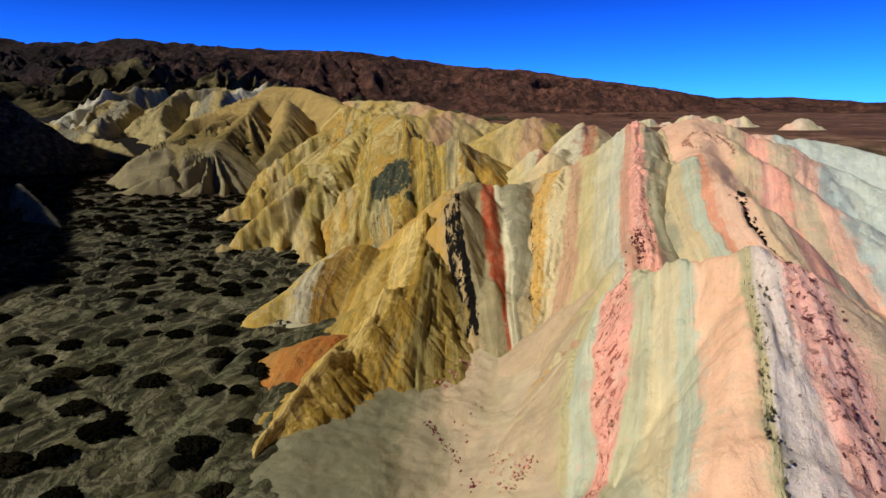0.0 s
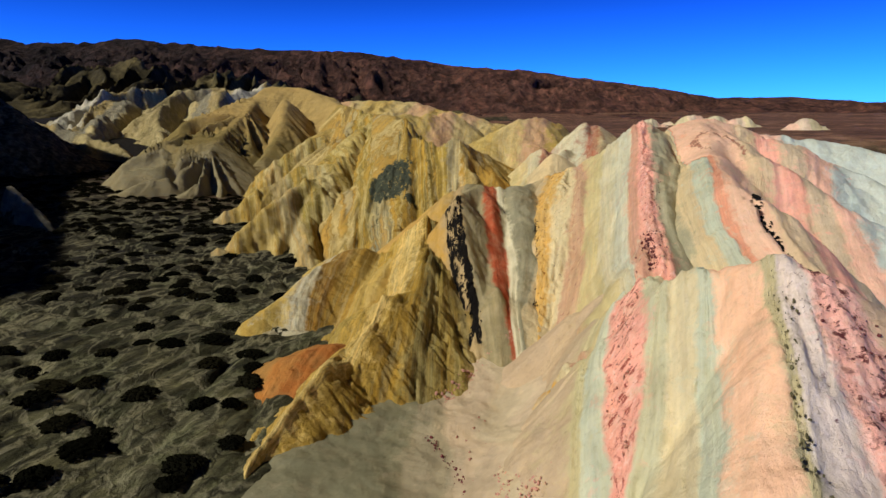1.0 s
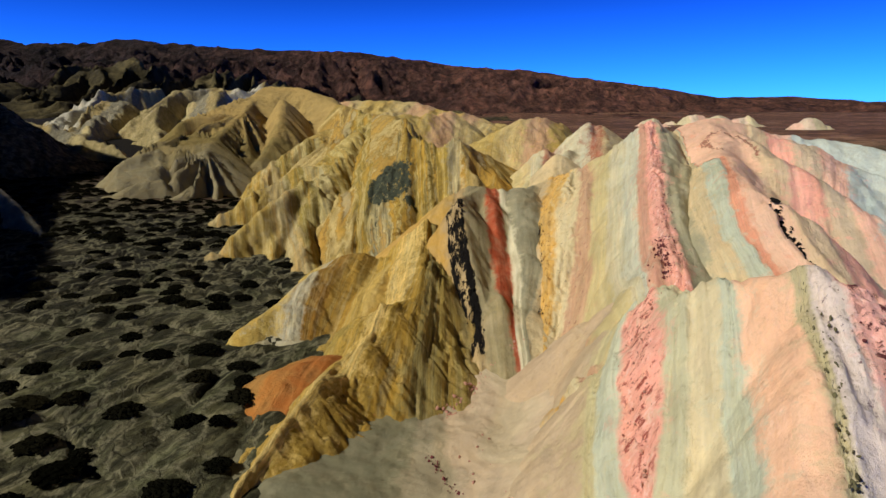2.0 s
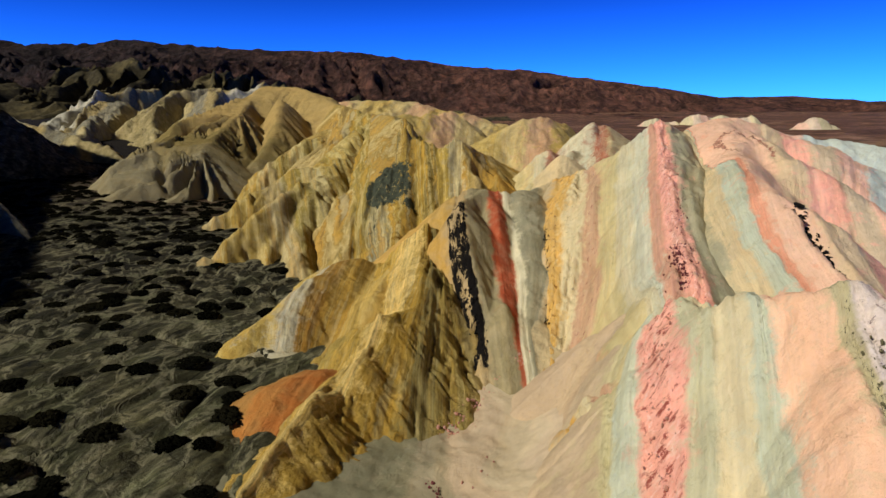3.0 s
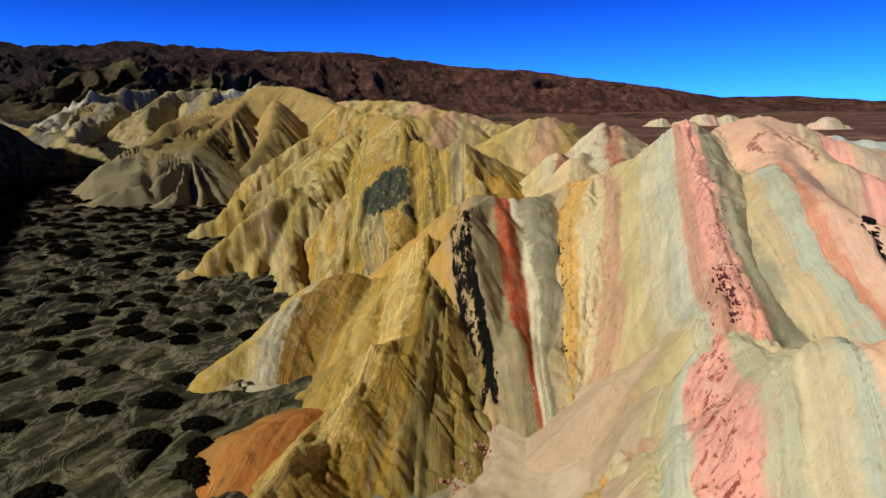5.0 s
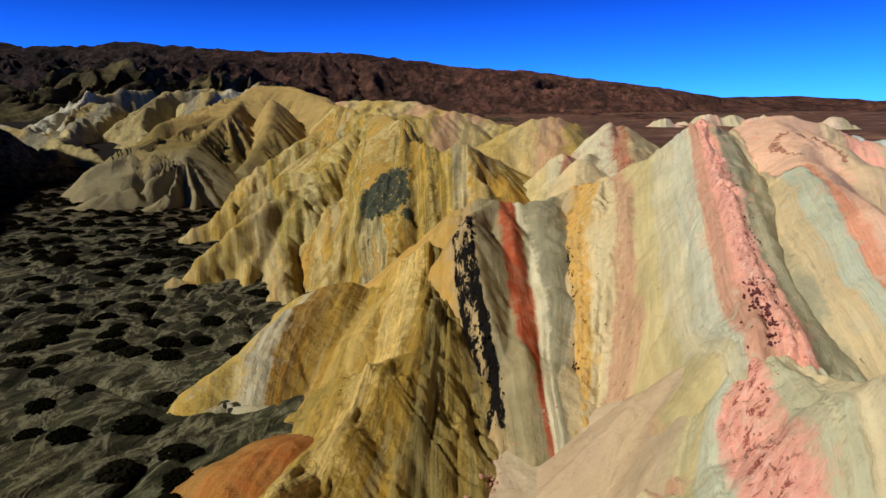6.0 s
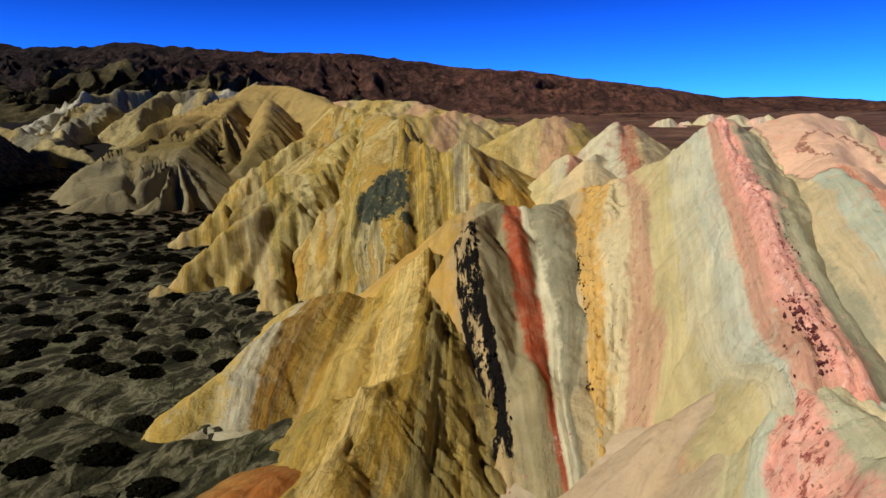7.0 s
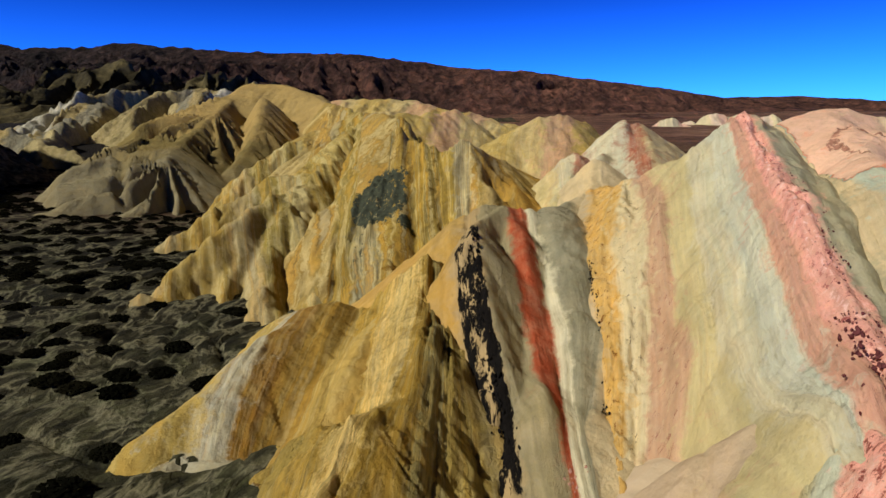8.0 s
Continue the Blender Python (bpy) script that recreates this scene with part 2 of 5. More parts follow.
def smooth_noise(x, y, seed=0):
    """Value noise in -1..1."""
    ix, iy = np.floor(x), np.floor(y)
    fx, fy = x - ix, y - iy
    fx, fy = fx * fx * fx * (fx * (fx * 6 - 15) + 10), fy * fy * fy * (fy * (fy * 6 - 15) + 10)
    a, b = lattice(ix, iy, seed), lattice(ix + 1, iy, seed)
    c, d = lattice(ix, iy + 1, seed), lattice(ix + 1, iy + 1, seed)
    return 2 * ((a * (1 - fx) + b * fx) * (1 - fy) + (c * (1 - fx) + d * fx) * fy) - 1


def layered_noise(x, y, seed=0, octaves=4):
    total, size = 0, 1.0
    for k in range(octaves):
        total = total + size * smooth_noise(x * 2 ** k + 17 * k, y * 2 ** k - 9 * k, seed + k)
        size *= 0.5
    return total


def ridged(x, y, sizes, seed):
    """Sharp crests and gullies at several sizes: 1 on the crests, falling below 0 in the gullies."""
    return sum(w * (1 - 2 * np.abs(smooth_noise(x / size, y / (size * 1.7), seed + k))) for k, (size, w) in enumerate(sizes)) / sum(w for _, w in sizes)


def crest(x, y, pts, west, east, soft=1.2, rill=0.0, pitch=4.0, seed=0, comb=0.0):
    """The height of a ridge whose crest runs through pts, from far to near, and whose flanks fall at the given slopes to its west and east
    (one number, or one for each point). rill: the depth of the gullies that water has cut down the flanks, pitch metres apart; comb: the depth of straight, sharp gullies side by side."""
    west, east = np.broadcast_to(west, len(pts)), np.broadcast_to(east, len(pts))
    best = np.full(x.shape, -999.0)
    along, away, fan = np.zeros(x.shape), np.zeros(x.shape), np.zeros(x.shape)
    gone = 0.0
    for k, ((ax, ay, az), (bx, by, bz)) in enumerate(zip(pts, pts[1:])):
        ux, uy = bx - ax, by - ay
        size = math.hypot(ux, uy)
        t = ((x - ax) * ux + (y - ay) * uy) / size ** 2
        past = np.clip(t - 1, 0, 1) if k == len(pts) - 2 else 0
        t = np.clip(t, 0, 1)
        px, py = x - ax - t * ux, y - ay - t * uy
        d = np.hypot(px, py)
        lean = np.clip((ux * py - uy * px) / size / np.maximum(d, 0.3), -1, 1)
        w, e = west[k] + t * (west[k + 1] - west[k]), east[k] + t * (east[k + 1] - east[k])
        slope = w + (e - w) * (lean * 0.5 + 0.5)
        slope = slope * (1 - 0.45 * np.clip(past * size / np.maximum(d, 0.5), 0, 1))
        h = az + t * (bz - az) - slope * (np.sqrt(d * d + soft * soft) - soft)
        better = h > best
        best = np.where(better, h, best)
        along = np.where(better, gone + t * size + np.where(lean > 0, 0, 50), along)
        away = np.where(better, d, away)
        fan = np.where(better, np.where((t <= 0) | (t >= 1), np.arctan2(px, py) * 8, 0), fan)
        gone += size
    if rill:
        wander = 0.6 * smooth_noise(x / 9, y / 9, seed + 5)
        cut = np.abs(smooth_noise(along / pitch + wander, away / 40, seed)) * 0.7 + np.abs(smooth_noise(along / pitch * 2.3 + wander * 2, away / 30, seed + 1)) * 0.3
        thin = np.abs(smooth_noise(along / pitch * 4.3 + wander * 3, away / 22, seed + 2))
        best = best - rill * np.clip(away / 5, 0, 1) * (1.15 * (1 - np.clip(cut * 2.2, 0, 1)) + 0.32 * (1 - np.clip(thin * 2.5, 0, 1)) - 0.35)
    if comb:
        phase = (along + fan) / pitch + 0.9 * smooth_noise(along / pitch / 2.7, away / 30, seed + 8) + 0.15 * smooth_noise(along / 3, away / 6, seed + 10)
        rib = np.abs(2 * (phase - np.floor(phase)) - 1) ** 0.8
        depth = np.clip(0.65 + 0.6 * smooth_noise(along / pitch / 1.9, away / 22, seed + 9), 0.1, 1.2)
        best = best - comb * np.clip((away - 1) / 6, 0, 1) * depth * (0.75 - rib)
    return best


def blend(a, b, soft=1.0):
    """The higher of two heights, rounded where they meet."""
    k = np.clip(0.5 + 0.5 * (a - b) / soft, 0, 1)
    return b + (a - b) * k + soft * k * (1 - k)


def ridges(x, y, *rows, join=1.0):
    """Several crests, rounded where they meet."""
    h = None
    for row in rows:
        one = crest(x, y, *row)
        h = one if h is None else blend(h, one, join)
    return h


def plain_base(x, y):
    """The smooth lie of the ground: the wash at the hills' foot, its bed rising to the west, and the brown plain behind the hills."""
    h = 0.3 - 0.08 * np.minimum(x, 0) * np.clip(1 - (np.abs(x) - 110) / 400, 0.2, 1)
    h = h - 1.6 * np.exp(-((x + 1) / 12.0) ** 2) * np.clip((84 - y) / 10, 0, 1) * np.clip((y - 30) / 25, 0, 1)
    h = h + np.clip((y - 150) / 200, 0, 1) * 2.0 + np.clip((y - 300) / 300, 0, 1) * 16
    east = np.clip((x + 10 + 0.06 * (y - 200)) / 60, 0, 1) * np.clip((y - 150) / 90, 0, 1)
    h = h + east * np.clip(21 - (y - 300) * 0.055, 0, 21)
    h = h + np.clip((y - 500) / 700, 0, 1) * 16
    return h


def plain(x, y):
    """The ground with its gullies."""
    h = plain_base(x, y)
    near = np.clip((190 - y) / 60, 0, 1)
    wx, wy = x + 3 * smooth_noise(x / 11, y / 11, 38), y + 5 * smooth_noise(x / 14, y / 14, 39)
    net = np.abs(smooth_noise(wx / 8, wy / 17, 40))
    fine = np.abs(smooth_noise(wx / 3.1, wy / 6.5, 41))
    h = h + near * (0.34 * np.clip(net * 3, 0, 1) - 0.5 * np.exp(-(net / 0.06) ** 2) + 0.2 * np.clip(fine * 2.5, 0, 1) - 0.2 * np.exp(-(fine / 0.12) ** 2) - 0.6)
    strand = np.abs(smooth_noise((0.9 * wx - 0.35 * wy) / 2.6, wy / 22, 45)) + 0.5 * np.abs(smooth_noise((0.9 * wx - 0.35 * wy) / 1.2, wy / 12, 46))
    h = h + near * 0.4 * (np.clip(strand * 2, 0, 1) - 0.6)
    return h + 0.08 * layered_noise(x / 2.2, y / 2.2, 43, 3) + 0.8 * np.clip((y - 250) / 200, 0, 1) * layered_noise(x / 60, y / 60, 44, 3) + np.clip((y - 430) / 250, 0, 1) * (3.5 * ridged(x, y / 1.6, ((90, 1.0), (40, 0.6)), 47) - 2)


def front_spur(x, y):
    """The cream and pink spur that stands in front of the saddle."""
    return ridges(
        x, y,
        ([(24.1, 73.5, 15.2), (21.8, 68.0, 15.7), (22.4, 61.7, 17.2), (22.4, 56.7, 19.9), (26.4, 48.6, 21.4), (21.0, 40.5, 18.0), (18.7, 33.7, 14.8), (14.0, 20.0, 9.0), (10.0, 4.0, 1.0)],
         [1.61, 1.73, 1.54, 1.54, 1.65, 1.95, 1.05, 0.9, 0.9], [0.7, 0.71, 0.75, 0.8, 0.74, 0.8, 0.72, 0.7, 0.7], 2.5, 0.12, 7, 4),
        ([(26.0, 51.0, 21.9), (29.2, 44.9, 18.0), (33.0, 36.0, 12.0)],
         1.12, 0.85, 1.5, 0.3, 6, 6),
        ([(12.4, 87.8, -0.6), (15.2, 86.3, 3.2), (19.8, 85.7, 6.4), (20.8, 80.3, 11.4), (23.2, 76.7, 15.0)],
         0.87, 1.49, 0.5, 0.2, 4, 61),
    )


def summit_ridge(x, y):
    """The ridge from the pointed summit down to the saddle, with its side ribs."""
    return ridges(
        x, y,
        ([(35.2, 119.6, 31.0), (33.2, 108.0, 27.2), (29.7, 94.7, 24.7), (27.2, 87.0, 22.0), (25.5, 79.1, 18.6), (23.4, 74.1, 17.2), (21.9, 68.5, 14.1)],
         [1.25, 1.36, 1.73, 2.31, 2.16, 1.88, 1.53], 0.64, 2.4, 0.35, 7, 3),
        ([(35.7, 120.0, 31.8), (31.3, 127.0, 25.6), (26.6, 134.0, 21.7), (25.0, 146.0, 19.8)],
         0.72, 0.83, 1.2, 0.4, 7, 5),
        ([(26.4, 134.0, 21.5), (21.7, 118.5, 19.6), (17.7, 102.9, 10.7), (14.2, 91.2, 4.4), (12.5, 86.0, 2.4)],
         0.94, 0.47, 1.2, 0.5, 5, 8),
    )


def pink_ridge(x, y):
    """The rounded pink ridge and the ribs to its east."""
    h = ridges(
        x, y,
        ([(41.6, 118.6, 28.9), (45.3, 121.0, 31.3), (49.4, 122.0, 31.3), (53.4, 121.6, 30.8), (57.6, 118.0, 28.4)],
         0.9, 0.62, 2.4, 0.3, 8, 6),
        ([(46.4, 120.6, 31.2), (45.2, 113.5, 29.5), (43.3, 107.7, 27.7), (37.2, 92.7, 25.7), (35.3, 82.0, 24.4), (36.3, 77.6, 23.4), (37.1, 66.3, 16.6), (38.2, 57.7, 15.4), (41.0, 44.0, 8.0)],
         [0.9, 0.81, 1.03, 1.01, 1.17, 1.26, 1, 0.9, 0.8], 0.95, 2.4, 0.3, 8, 7),
        ([(50.0, 126.0, 31.2), (49.4, 104.0, 26.7), (55.3, 90.7, 20.3), (60.0, 76.0, 12.0), (64.0, 58.0, 5.0)],
         0.72, 0.72, 1.6, 0.5, 7, 9),
        ([(50.0, 126.0, 31.2), (58.0, 124.0, 28.0), (66.0, 116.4, 24.5), (80.0, 100.0, 18.0), (92.0, 84.0, 10.0)],
         0.75, 0.7, 1.6, 0.5, 7, 10),
        ([(64.0, 160.0, 27.5), (76.0, 156.0, 27.8), (89.9, 155.4, 26.2), (108.4, 142.1, 21.5), (128.0, 120.0, 17.0)],
         0.82, 0.61, 2, 0.5, 8, 11),
    )
    crack = np.interp(y, [68, 69.4, 70, 72.8, 75.2, 78], [39.0, 38.1, 37.5, 37.0, 36.6, 36.0]) + 0.3 * smooth_noise(x / 2, y / 1.2, 99)
    wide = np.interp(y, [67, 69, 72, 75, 78.5], [0.3, 0.9, 0.7, 0.5, 0.15])
    return h - 1.6 * np.clip(1.6 - np.abs(x - crack) / wide, 0, 1) * np.clip((y - 67.5) / 1.5, 0, 1) * np.clip((78.4 - y) / 1.5, 0, 1)


def slope_apron(x, y):
    """The smooth tan fan of washed-down soil at the foot of the striped ridge."""
    high = ridges(
        x, y,
        ([(20.9, 89.9, 5.4), (18.5, 82.2, 5.4), (16.0, 73.0, 4.0), (13.2, 63.8, 3.3), (12.0, 51.9, 4.8), (9.0, 40.0, 3.0), (6.0, 20.0, 0.0)],
         0.7, 0.61, 2.5, 0.15, 4, 12),
        ([(17.0, 89.0, 2.4), (11.1, 89.5, 1.0), (6.0, 84.0, 0.1)],
         0.3, 0.61, 2.0),
    )
    out = np.hypot((x + 1.0) / (13.5 + 2 * smooth_noise(x / 5, y / 5, 92)), (y - 60) / 24.0)
    low = plain_base(x, y) + 0.55 * (1 - np.clip(out, 0, 4) ** 3) + 0.05 * layered_noise(x / 5, y / 5, 93, 3)
    return blend(high, low, 1.2)


def banded_hill(x, y):
    """The hill with grey, brick-red and orange bands between the yellow spur and the striped ridge."""
    return ridges(
        x, y,
        ([(7.0, 126.0, 19.3), (2.9, 118.0, 18.4), (2.2, 109.1, 18.7), (4.7, 97.1, 9.2), (3.6, 89.6, 2.1), (4.2, 85.2, -0.3)],
         [1.5, 1.6, 1.5, 1.0, 0.7, 0.7], 1.07, 0.6, 0.84, 4, 13),
        ([(26.2, 155.8, 23.2), (24.3, 149.5, 19.4), (17.0, 136.1, 17.7), (11.9, 127.1, 18.0), (5.9, 127.3, 19.3)],
         1.1, 0.65, 1.4, 0.48, 5, 14),
        ([(8.1, 124.0, 17.9), (8.4, 116.9, 17.7), (8.1, 104.4, 11.0), (7.7, 91.5, 6.7), (7.4, 87.3, 2.1)],
         1.13, 1.14, 0.7, 0.36, 4, 15),
        ([(14.6, 129.0, 18.8), (14.4, 118.0, 16.9), (13.2, 104.4, 11.4), (11.4, 94.1, 5.8)],
         0.8, 0.9, 2.0, 0.15, 4, 16),
        join=0.7,
    )


def yellow_spur(x, y):
    """The yellow spur with its gullied front."""
    h = ridges(
        x, y,
        ([(-5.0, 121.5, 9.5), (-3.5, 116.0, 14.9), (-4.1, 108.5, 12.4), (-3.3, 96.1, 11.1), (-3.8, 90.4, 9.1), (-7.7, 85.7, 8.7), (-10.4, 81.7, 4.6), (-13.1, 75.5, 4.8), (-13.6, 68.5, 4.2), (-16.0, 62.5, 3.5), (-17.6, 56.5, 1.8)],
         [1.1, 0.95, 0.93, 1.18, 0.95, 0.87, 0.8, 0.85, 0.95, 0.95, 0.8], [0.8, 0.61, 0.56, 0.89, 1.05, 0.74, 0.6, 0.7, 0.8, 0.75, 0.7], 0.5, 0.9, 2.2, 17, 0.6),
        ([(-7.5, 87.1, 7.4), (-11.1, 89.7, 6.0), (-14.2, 89.8, 3.4), (-18.7, 88.6, 1.7)],
         0.7, 0.76, 0.5, 0.9, 2.0, 18, 0.6),
        ([(-8.7, 84.0, 6.4), (-9.7, 77.6, 6.0), (-9.7, 70.1, 0.5)],
         0.84, 0.87, 0.4, 0.9, 1.8, 19, 0.6),
        ([(-5.1, 89.8, 7.8), (-3.3, 82.5, 4.0), (-3.2, 74.0, 0.0)],
         0.68, 0.61, 0.4, 0.9, 1.8, 20, 0.6),
        join=0.6,
    )
    bend = 1.2 * smooth_noise(x / 3.5, y / 3.5, 54)
    return h + 0.6 * (ridged(x + bend, y / 1.8 + bend, ((3.2, 1.0), (1.6, 0.7), (0.9, 0.4)), 55) - 0.3)


def white_banded_mound(x, y):
    """The yellow mound with a white band: a straight crest down to its pointed foot and a broad face to the south."""
    return ridges(
        x, y,
        ([(-12.2, 117.5, 6.8), (-15.0, 117.0, 8.6), (-17.6, 113.5, 9.2), (-21.2, 105.0, 7.6), (-24.6, 98.2, 5.7), (-27.6, 93.0, 3.7)],
         [0.6, 0.7, 1.0, 1.2, 1.3, 1.3], [0.5, 0.5, 0.48, 0.46, 0.5, 0.8], 1.3, 0.3, 3.2, 21),
        ([(-8.0, 112.0, 8.8), (-11.0, 101.0, 6.9), (-13.0, 92.9, 3.8)],
         0.7, 0.7, 0.8, 0.64, 3, 22),
        ([(-17.0, 115.0, 8.9), (-20.5, 121.0, 6.0), (-24.0, 128.0, 2.4)],
         0.8, 0.61, 1.5),
        join=0.8,
    )


def yellow_hill(x, y):
    """The high yellow hill with upright bands and a dark patch."""
    return ridges(
        x, y,
        ([(-45.0, 284.0, 37.5), (-26.7, 246.0, 32.8), (-11.9, 201.5, 30.9), (-7.6, 190.1, 25.5), (-10.2, 167.6, 28.7), (-8.7, 152.2, 18.2), (-9.4, 132.1, 7.9)],
         1.1, 1.45, 1.6, 0.5, 5, 23, 1.3),
        ([(-7.7, 165.7, 27.1), (1.6, 161.0, 24.3), (6.2, 150.5, 19.6), (4.0, 134.0, 12.0)],
         0.73, 1.03, 1.2, 0.5, 5, 24, 1.3),
        ([(2.8, 161.8, 26.8), (7.0, 168.4, 24.3), (14.4, 178.9, 20.9)],
         0.84, 0.91, 1.0, 0.5, 5, 25, 1.3),
        ([(-14.8, 205.2, 29.6), (-18.5, 175.6, 17.9), (-17.0, 150.0, 10.5), (-15.5, 138.0, 6.0)],
         0.79, 0.84, 1.0, 0.5, 5, 26, 1.3),
        ([(-27.1, 246.1, 32.5), (-43.4, 255.0, 27.6), (-60.0, 262.0, 20.0)],
         0.5, 0.5, 1.5, 0.5, 5, 27, 1.3),
    )


def lobed_hill(x, y):
    """The ochre hill whose lobes end on the wash, cut by narrow rills."""
    h = ridges(
        x, y,
        ([(-27.4, 230.0, 28.0), (-31.0, 200.0, 20.4), (-31.6, 182.4, 17.4), (-35.6, 163.7, 15.8), (-38.3, 152.1, 13.4), (-43.0, 145.0, 9.2), (-46.8, 134.5, 5.0)],
         [0.6, 0.7, 0.7, 0.8, 0.95, 0.9, 0.8], [0.8, 0.8, 0.8, 1.1, 1.3, 1.1, 0.9], 1.1, 0.55, 3.4, 28, 0.6),
        ([(-33.0, 190.0, 18.0), (-42.0, 192.0, 17.4), (-50.0, 184.0, 12.6), (-55.0, 175.0, 9.0), (-60.0, 167.0, 5.8)],
         0.75, 0.8, 1.6, 0.4, 4.0, 32, 0.5),
        ([(-35.4, 160.0, 14.8), (-36.9, 150.5, 9.2), (-36.4, 143.5, 6.6), (-36.0, 136.0, 3.4)],
         0.95, 1.35, 0.7, 0.4, 3.0, 30, 0.4),
        ([(-31.6, 184.0, 17.4), (-30.6, 170.0, 16.6), (-30.9, 159.0, 14.4), (-31.4, 149.0, 9.4), (-30.6, 141.0, 6.6), (-28.2, 132.5, 4.0)],
         [0.8, 0.8, 0.9, 1.1, 1.0, 0.9], [0.5, 0.55, 0.7, 0.9, 0.9, 0.9], 1.2, 0.4, 3.6, 29, 0.5),
        ([(-29.0, 176.0, 15.4), (-24.4, 163.0, 13.2), (-23.0, 148.0, 8.2), (-21.5, 136.5, 3.6)],
         0.8, 0.8, 0.9, 0.5, 3.2, 31, 0.9),
        ([(-36.0, 252.0, 29.4), (-47.0, 239.0, 24.6), (-54.3, 226.8, 19.0), (-59.0, 214.0, 12.0), (-61.0, 205.0, 6.4)],
         0.8, 0.9, 1.8, 0.6, 4.5, 27, 0.9),
    )
    bend = 1.6 * smooth_noise(x / 5.0, y / 5.0, 63)
    return h + 0.6 * (ridged(x + bend, y / 2.2 + bend, ((5.0, 1.0), (2.4, 0.6)), 64) - 0.3)


def long_hill(x, y):
    """The long olive and cream hill beyond the wash: a smooth back, two domes at its foot and a flank cut by deep gullies."""
    h = ridges(
        x, y,
        ([(-45.0, 284.0, 37.5), (-64.9, 308.3, 43.7), (-80.0, 311.0, 45.0), (-87.0, 300.0, 40.2), (-93.7, 280.0, 36.2), (-96.9, 255.0, 29.8), (-100.2, 235.0, 23.6), (-105.0, 222.0, 18.4), (-110.0, 211.0, 10.2)],
         1.8, [1.1, 0.6, 0.4, 0.5, 0.7, 0.9, 1.0, 1.0, 1.0], 2.2, 0.5, 6, 33),
        ([(-84.0, 292.0, 38.6), (-77.5, 258.0, 33.4), (-80.5, 240.0, 26.5), (-80.2, 229.4, 23.2), (-79.5, 220.0, 20.4), (-78.0, 212.0, 14.2), (-75.5, 205.0, 6.4)],
         [0.2, 0.2, 0.18, 0.16, 0.2, 0.5, 0.7], [1.3, 1.3, 1.3, 1.25, 1.25, 1.3, 1.3], 1.4, 0.5, 3.8, 34, 11.0),
        ([(-80.5, 229.0, 22.8), (-92.0, 222.5, 19.6), (-99.5, 215.0, 16.4), (-103.0, 207.0, 9.6)],
         0.9, 0.95, 4.0, 0.25, 5, 36),
        ([(-66.6, 276.0, 38.6), (-65.0, 265.0, 35.0), (-62.6, 254.0, 29.6), (-63.6, 243.3, 22.0), (-66.2, 235.4, 17.4), (-67.0, 226.0, 10.6), (-66.0, 219.0, 5.6)],
         1.9, 1.1, 2.6, 0.6, 4.5, 35, 2.6),
        ([(-64.9, 306.0, 43.2), (-50.0, 296.0, 39.6), (-41.0, 286.0, 34.0)],
         0.6, 0.9, 2.0, 0.8, 6, 37),
    )
    split = (x + 90.5) * 0.93 + (y - 217) * 0.36
    gully = np.exp(-(split / 1.5) ** 2) * np.clip((223 - y) / 4, 0, 1) * np.clip((y - 202) / 3, 0, 1)
    edge = np.interp(y, [203, 211, 222, 235, 255, 280, 300, 312], [-101, -105, -102.5, -99, -96, -93, -86.5, -82])
    return h - 2.6 * gully - 0.95 * np.maximum(edge - x, 0)


def white_peak(x, y):
    """The pale peak with a red band behind the banded hill."""
    return ridges(
        x, y,
        ([(52.0, 206.0, 27.0), (45.9, 197.8, 28.8), (42.5, 197.2, 30.3), (41.0, 192.1, 28.5), (36.5, 186.0, 22.5), (30.0, 175.0, 22.0), (24.8, 169.4, 23.9), (22.0, 160.0, 19.0)],
         1.01, 0.93, 1.2, 0.5, 4, 37, 0.5),
        ([(46.0, 197.5, 28.7), (44.0, 180.0, 25.5), (39.5, 166.0, 24.3), (36.0, 152.0, 20.0)],
         0.7, 0.7, 1.2, 0.5, 4, 38, 0.5),
    )


def back_hill(x, y):
    """The yellow hill behind, and the low pink and cream mounds on the plain."""
    return ridges(
        x, y,
        ([(40.0, 236.0, 29.5), (31.0, 222.0, 31.8), (25.4, 218.6, 31.2), (14.1, 208.0, 24.6), (8.0, 200.0, 20.0)],
         0.55, 0.72, 1.5, 0.6, 5, 39, 1.0),
        ([(-46.0, 330.0, 39.0), (-30.0, 335.0, 39.5), (-15.8, 338.0, 38.4), (0.0, 330.0, 34.0)],
         0.35, 0.35, 3, 0.6, 9, 40, 1.0),
        ([(2.7, 269.2, 33.6), (-8.3, 255.7, 31.9), (-19.8, 250.2, 32.8)],
         0.9, 0.7, 2, 0.6, 6, 41, 1.0),
    )


def orange_mound(x, y):
    """The small smooth orange mound at the spur's foot."""
    return ridges(
        x, y,
        ([(-14.5, 78.0, 4.9), (-16.4, 76.6, 4.7), (-18.6, 75.4, 4.2), (-20.8, 74.0, 2.7)], 0.6, 0.6, 1.6, 0.12, 3, 62),
    )


FAR_MOUNDS = ((211, 376, 12, 8, 8.0), (205, 520, 26, 10, 9.5), (236, 512, 16, 8, 7.0), (152, 480, 12, 7, 9.0))


def far_mound(mx, my, wide, deep, tall):
    """A low cream and pink mound far out on the brown plain."""
    def relief(x, y):
        rise = np.exp(-((x - mx) / wide) ** 2 - ((y - my) / deep) ** 2)
        return plain_base(x, y) - 2.2 + (tall + 2.4) * rise + (4.5 * ridged(x, y / 2, ((13, 1.0), (6, 0.6)), 63) - 2.6) * np.clip(rise * 2, 0, 1)
    return relief


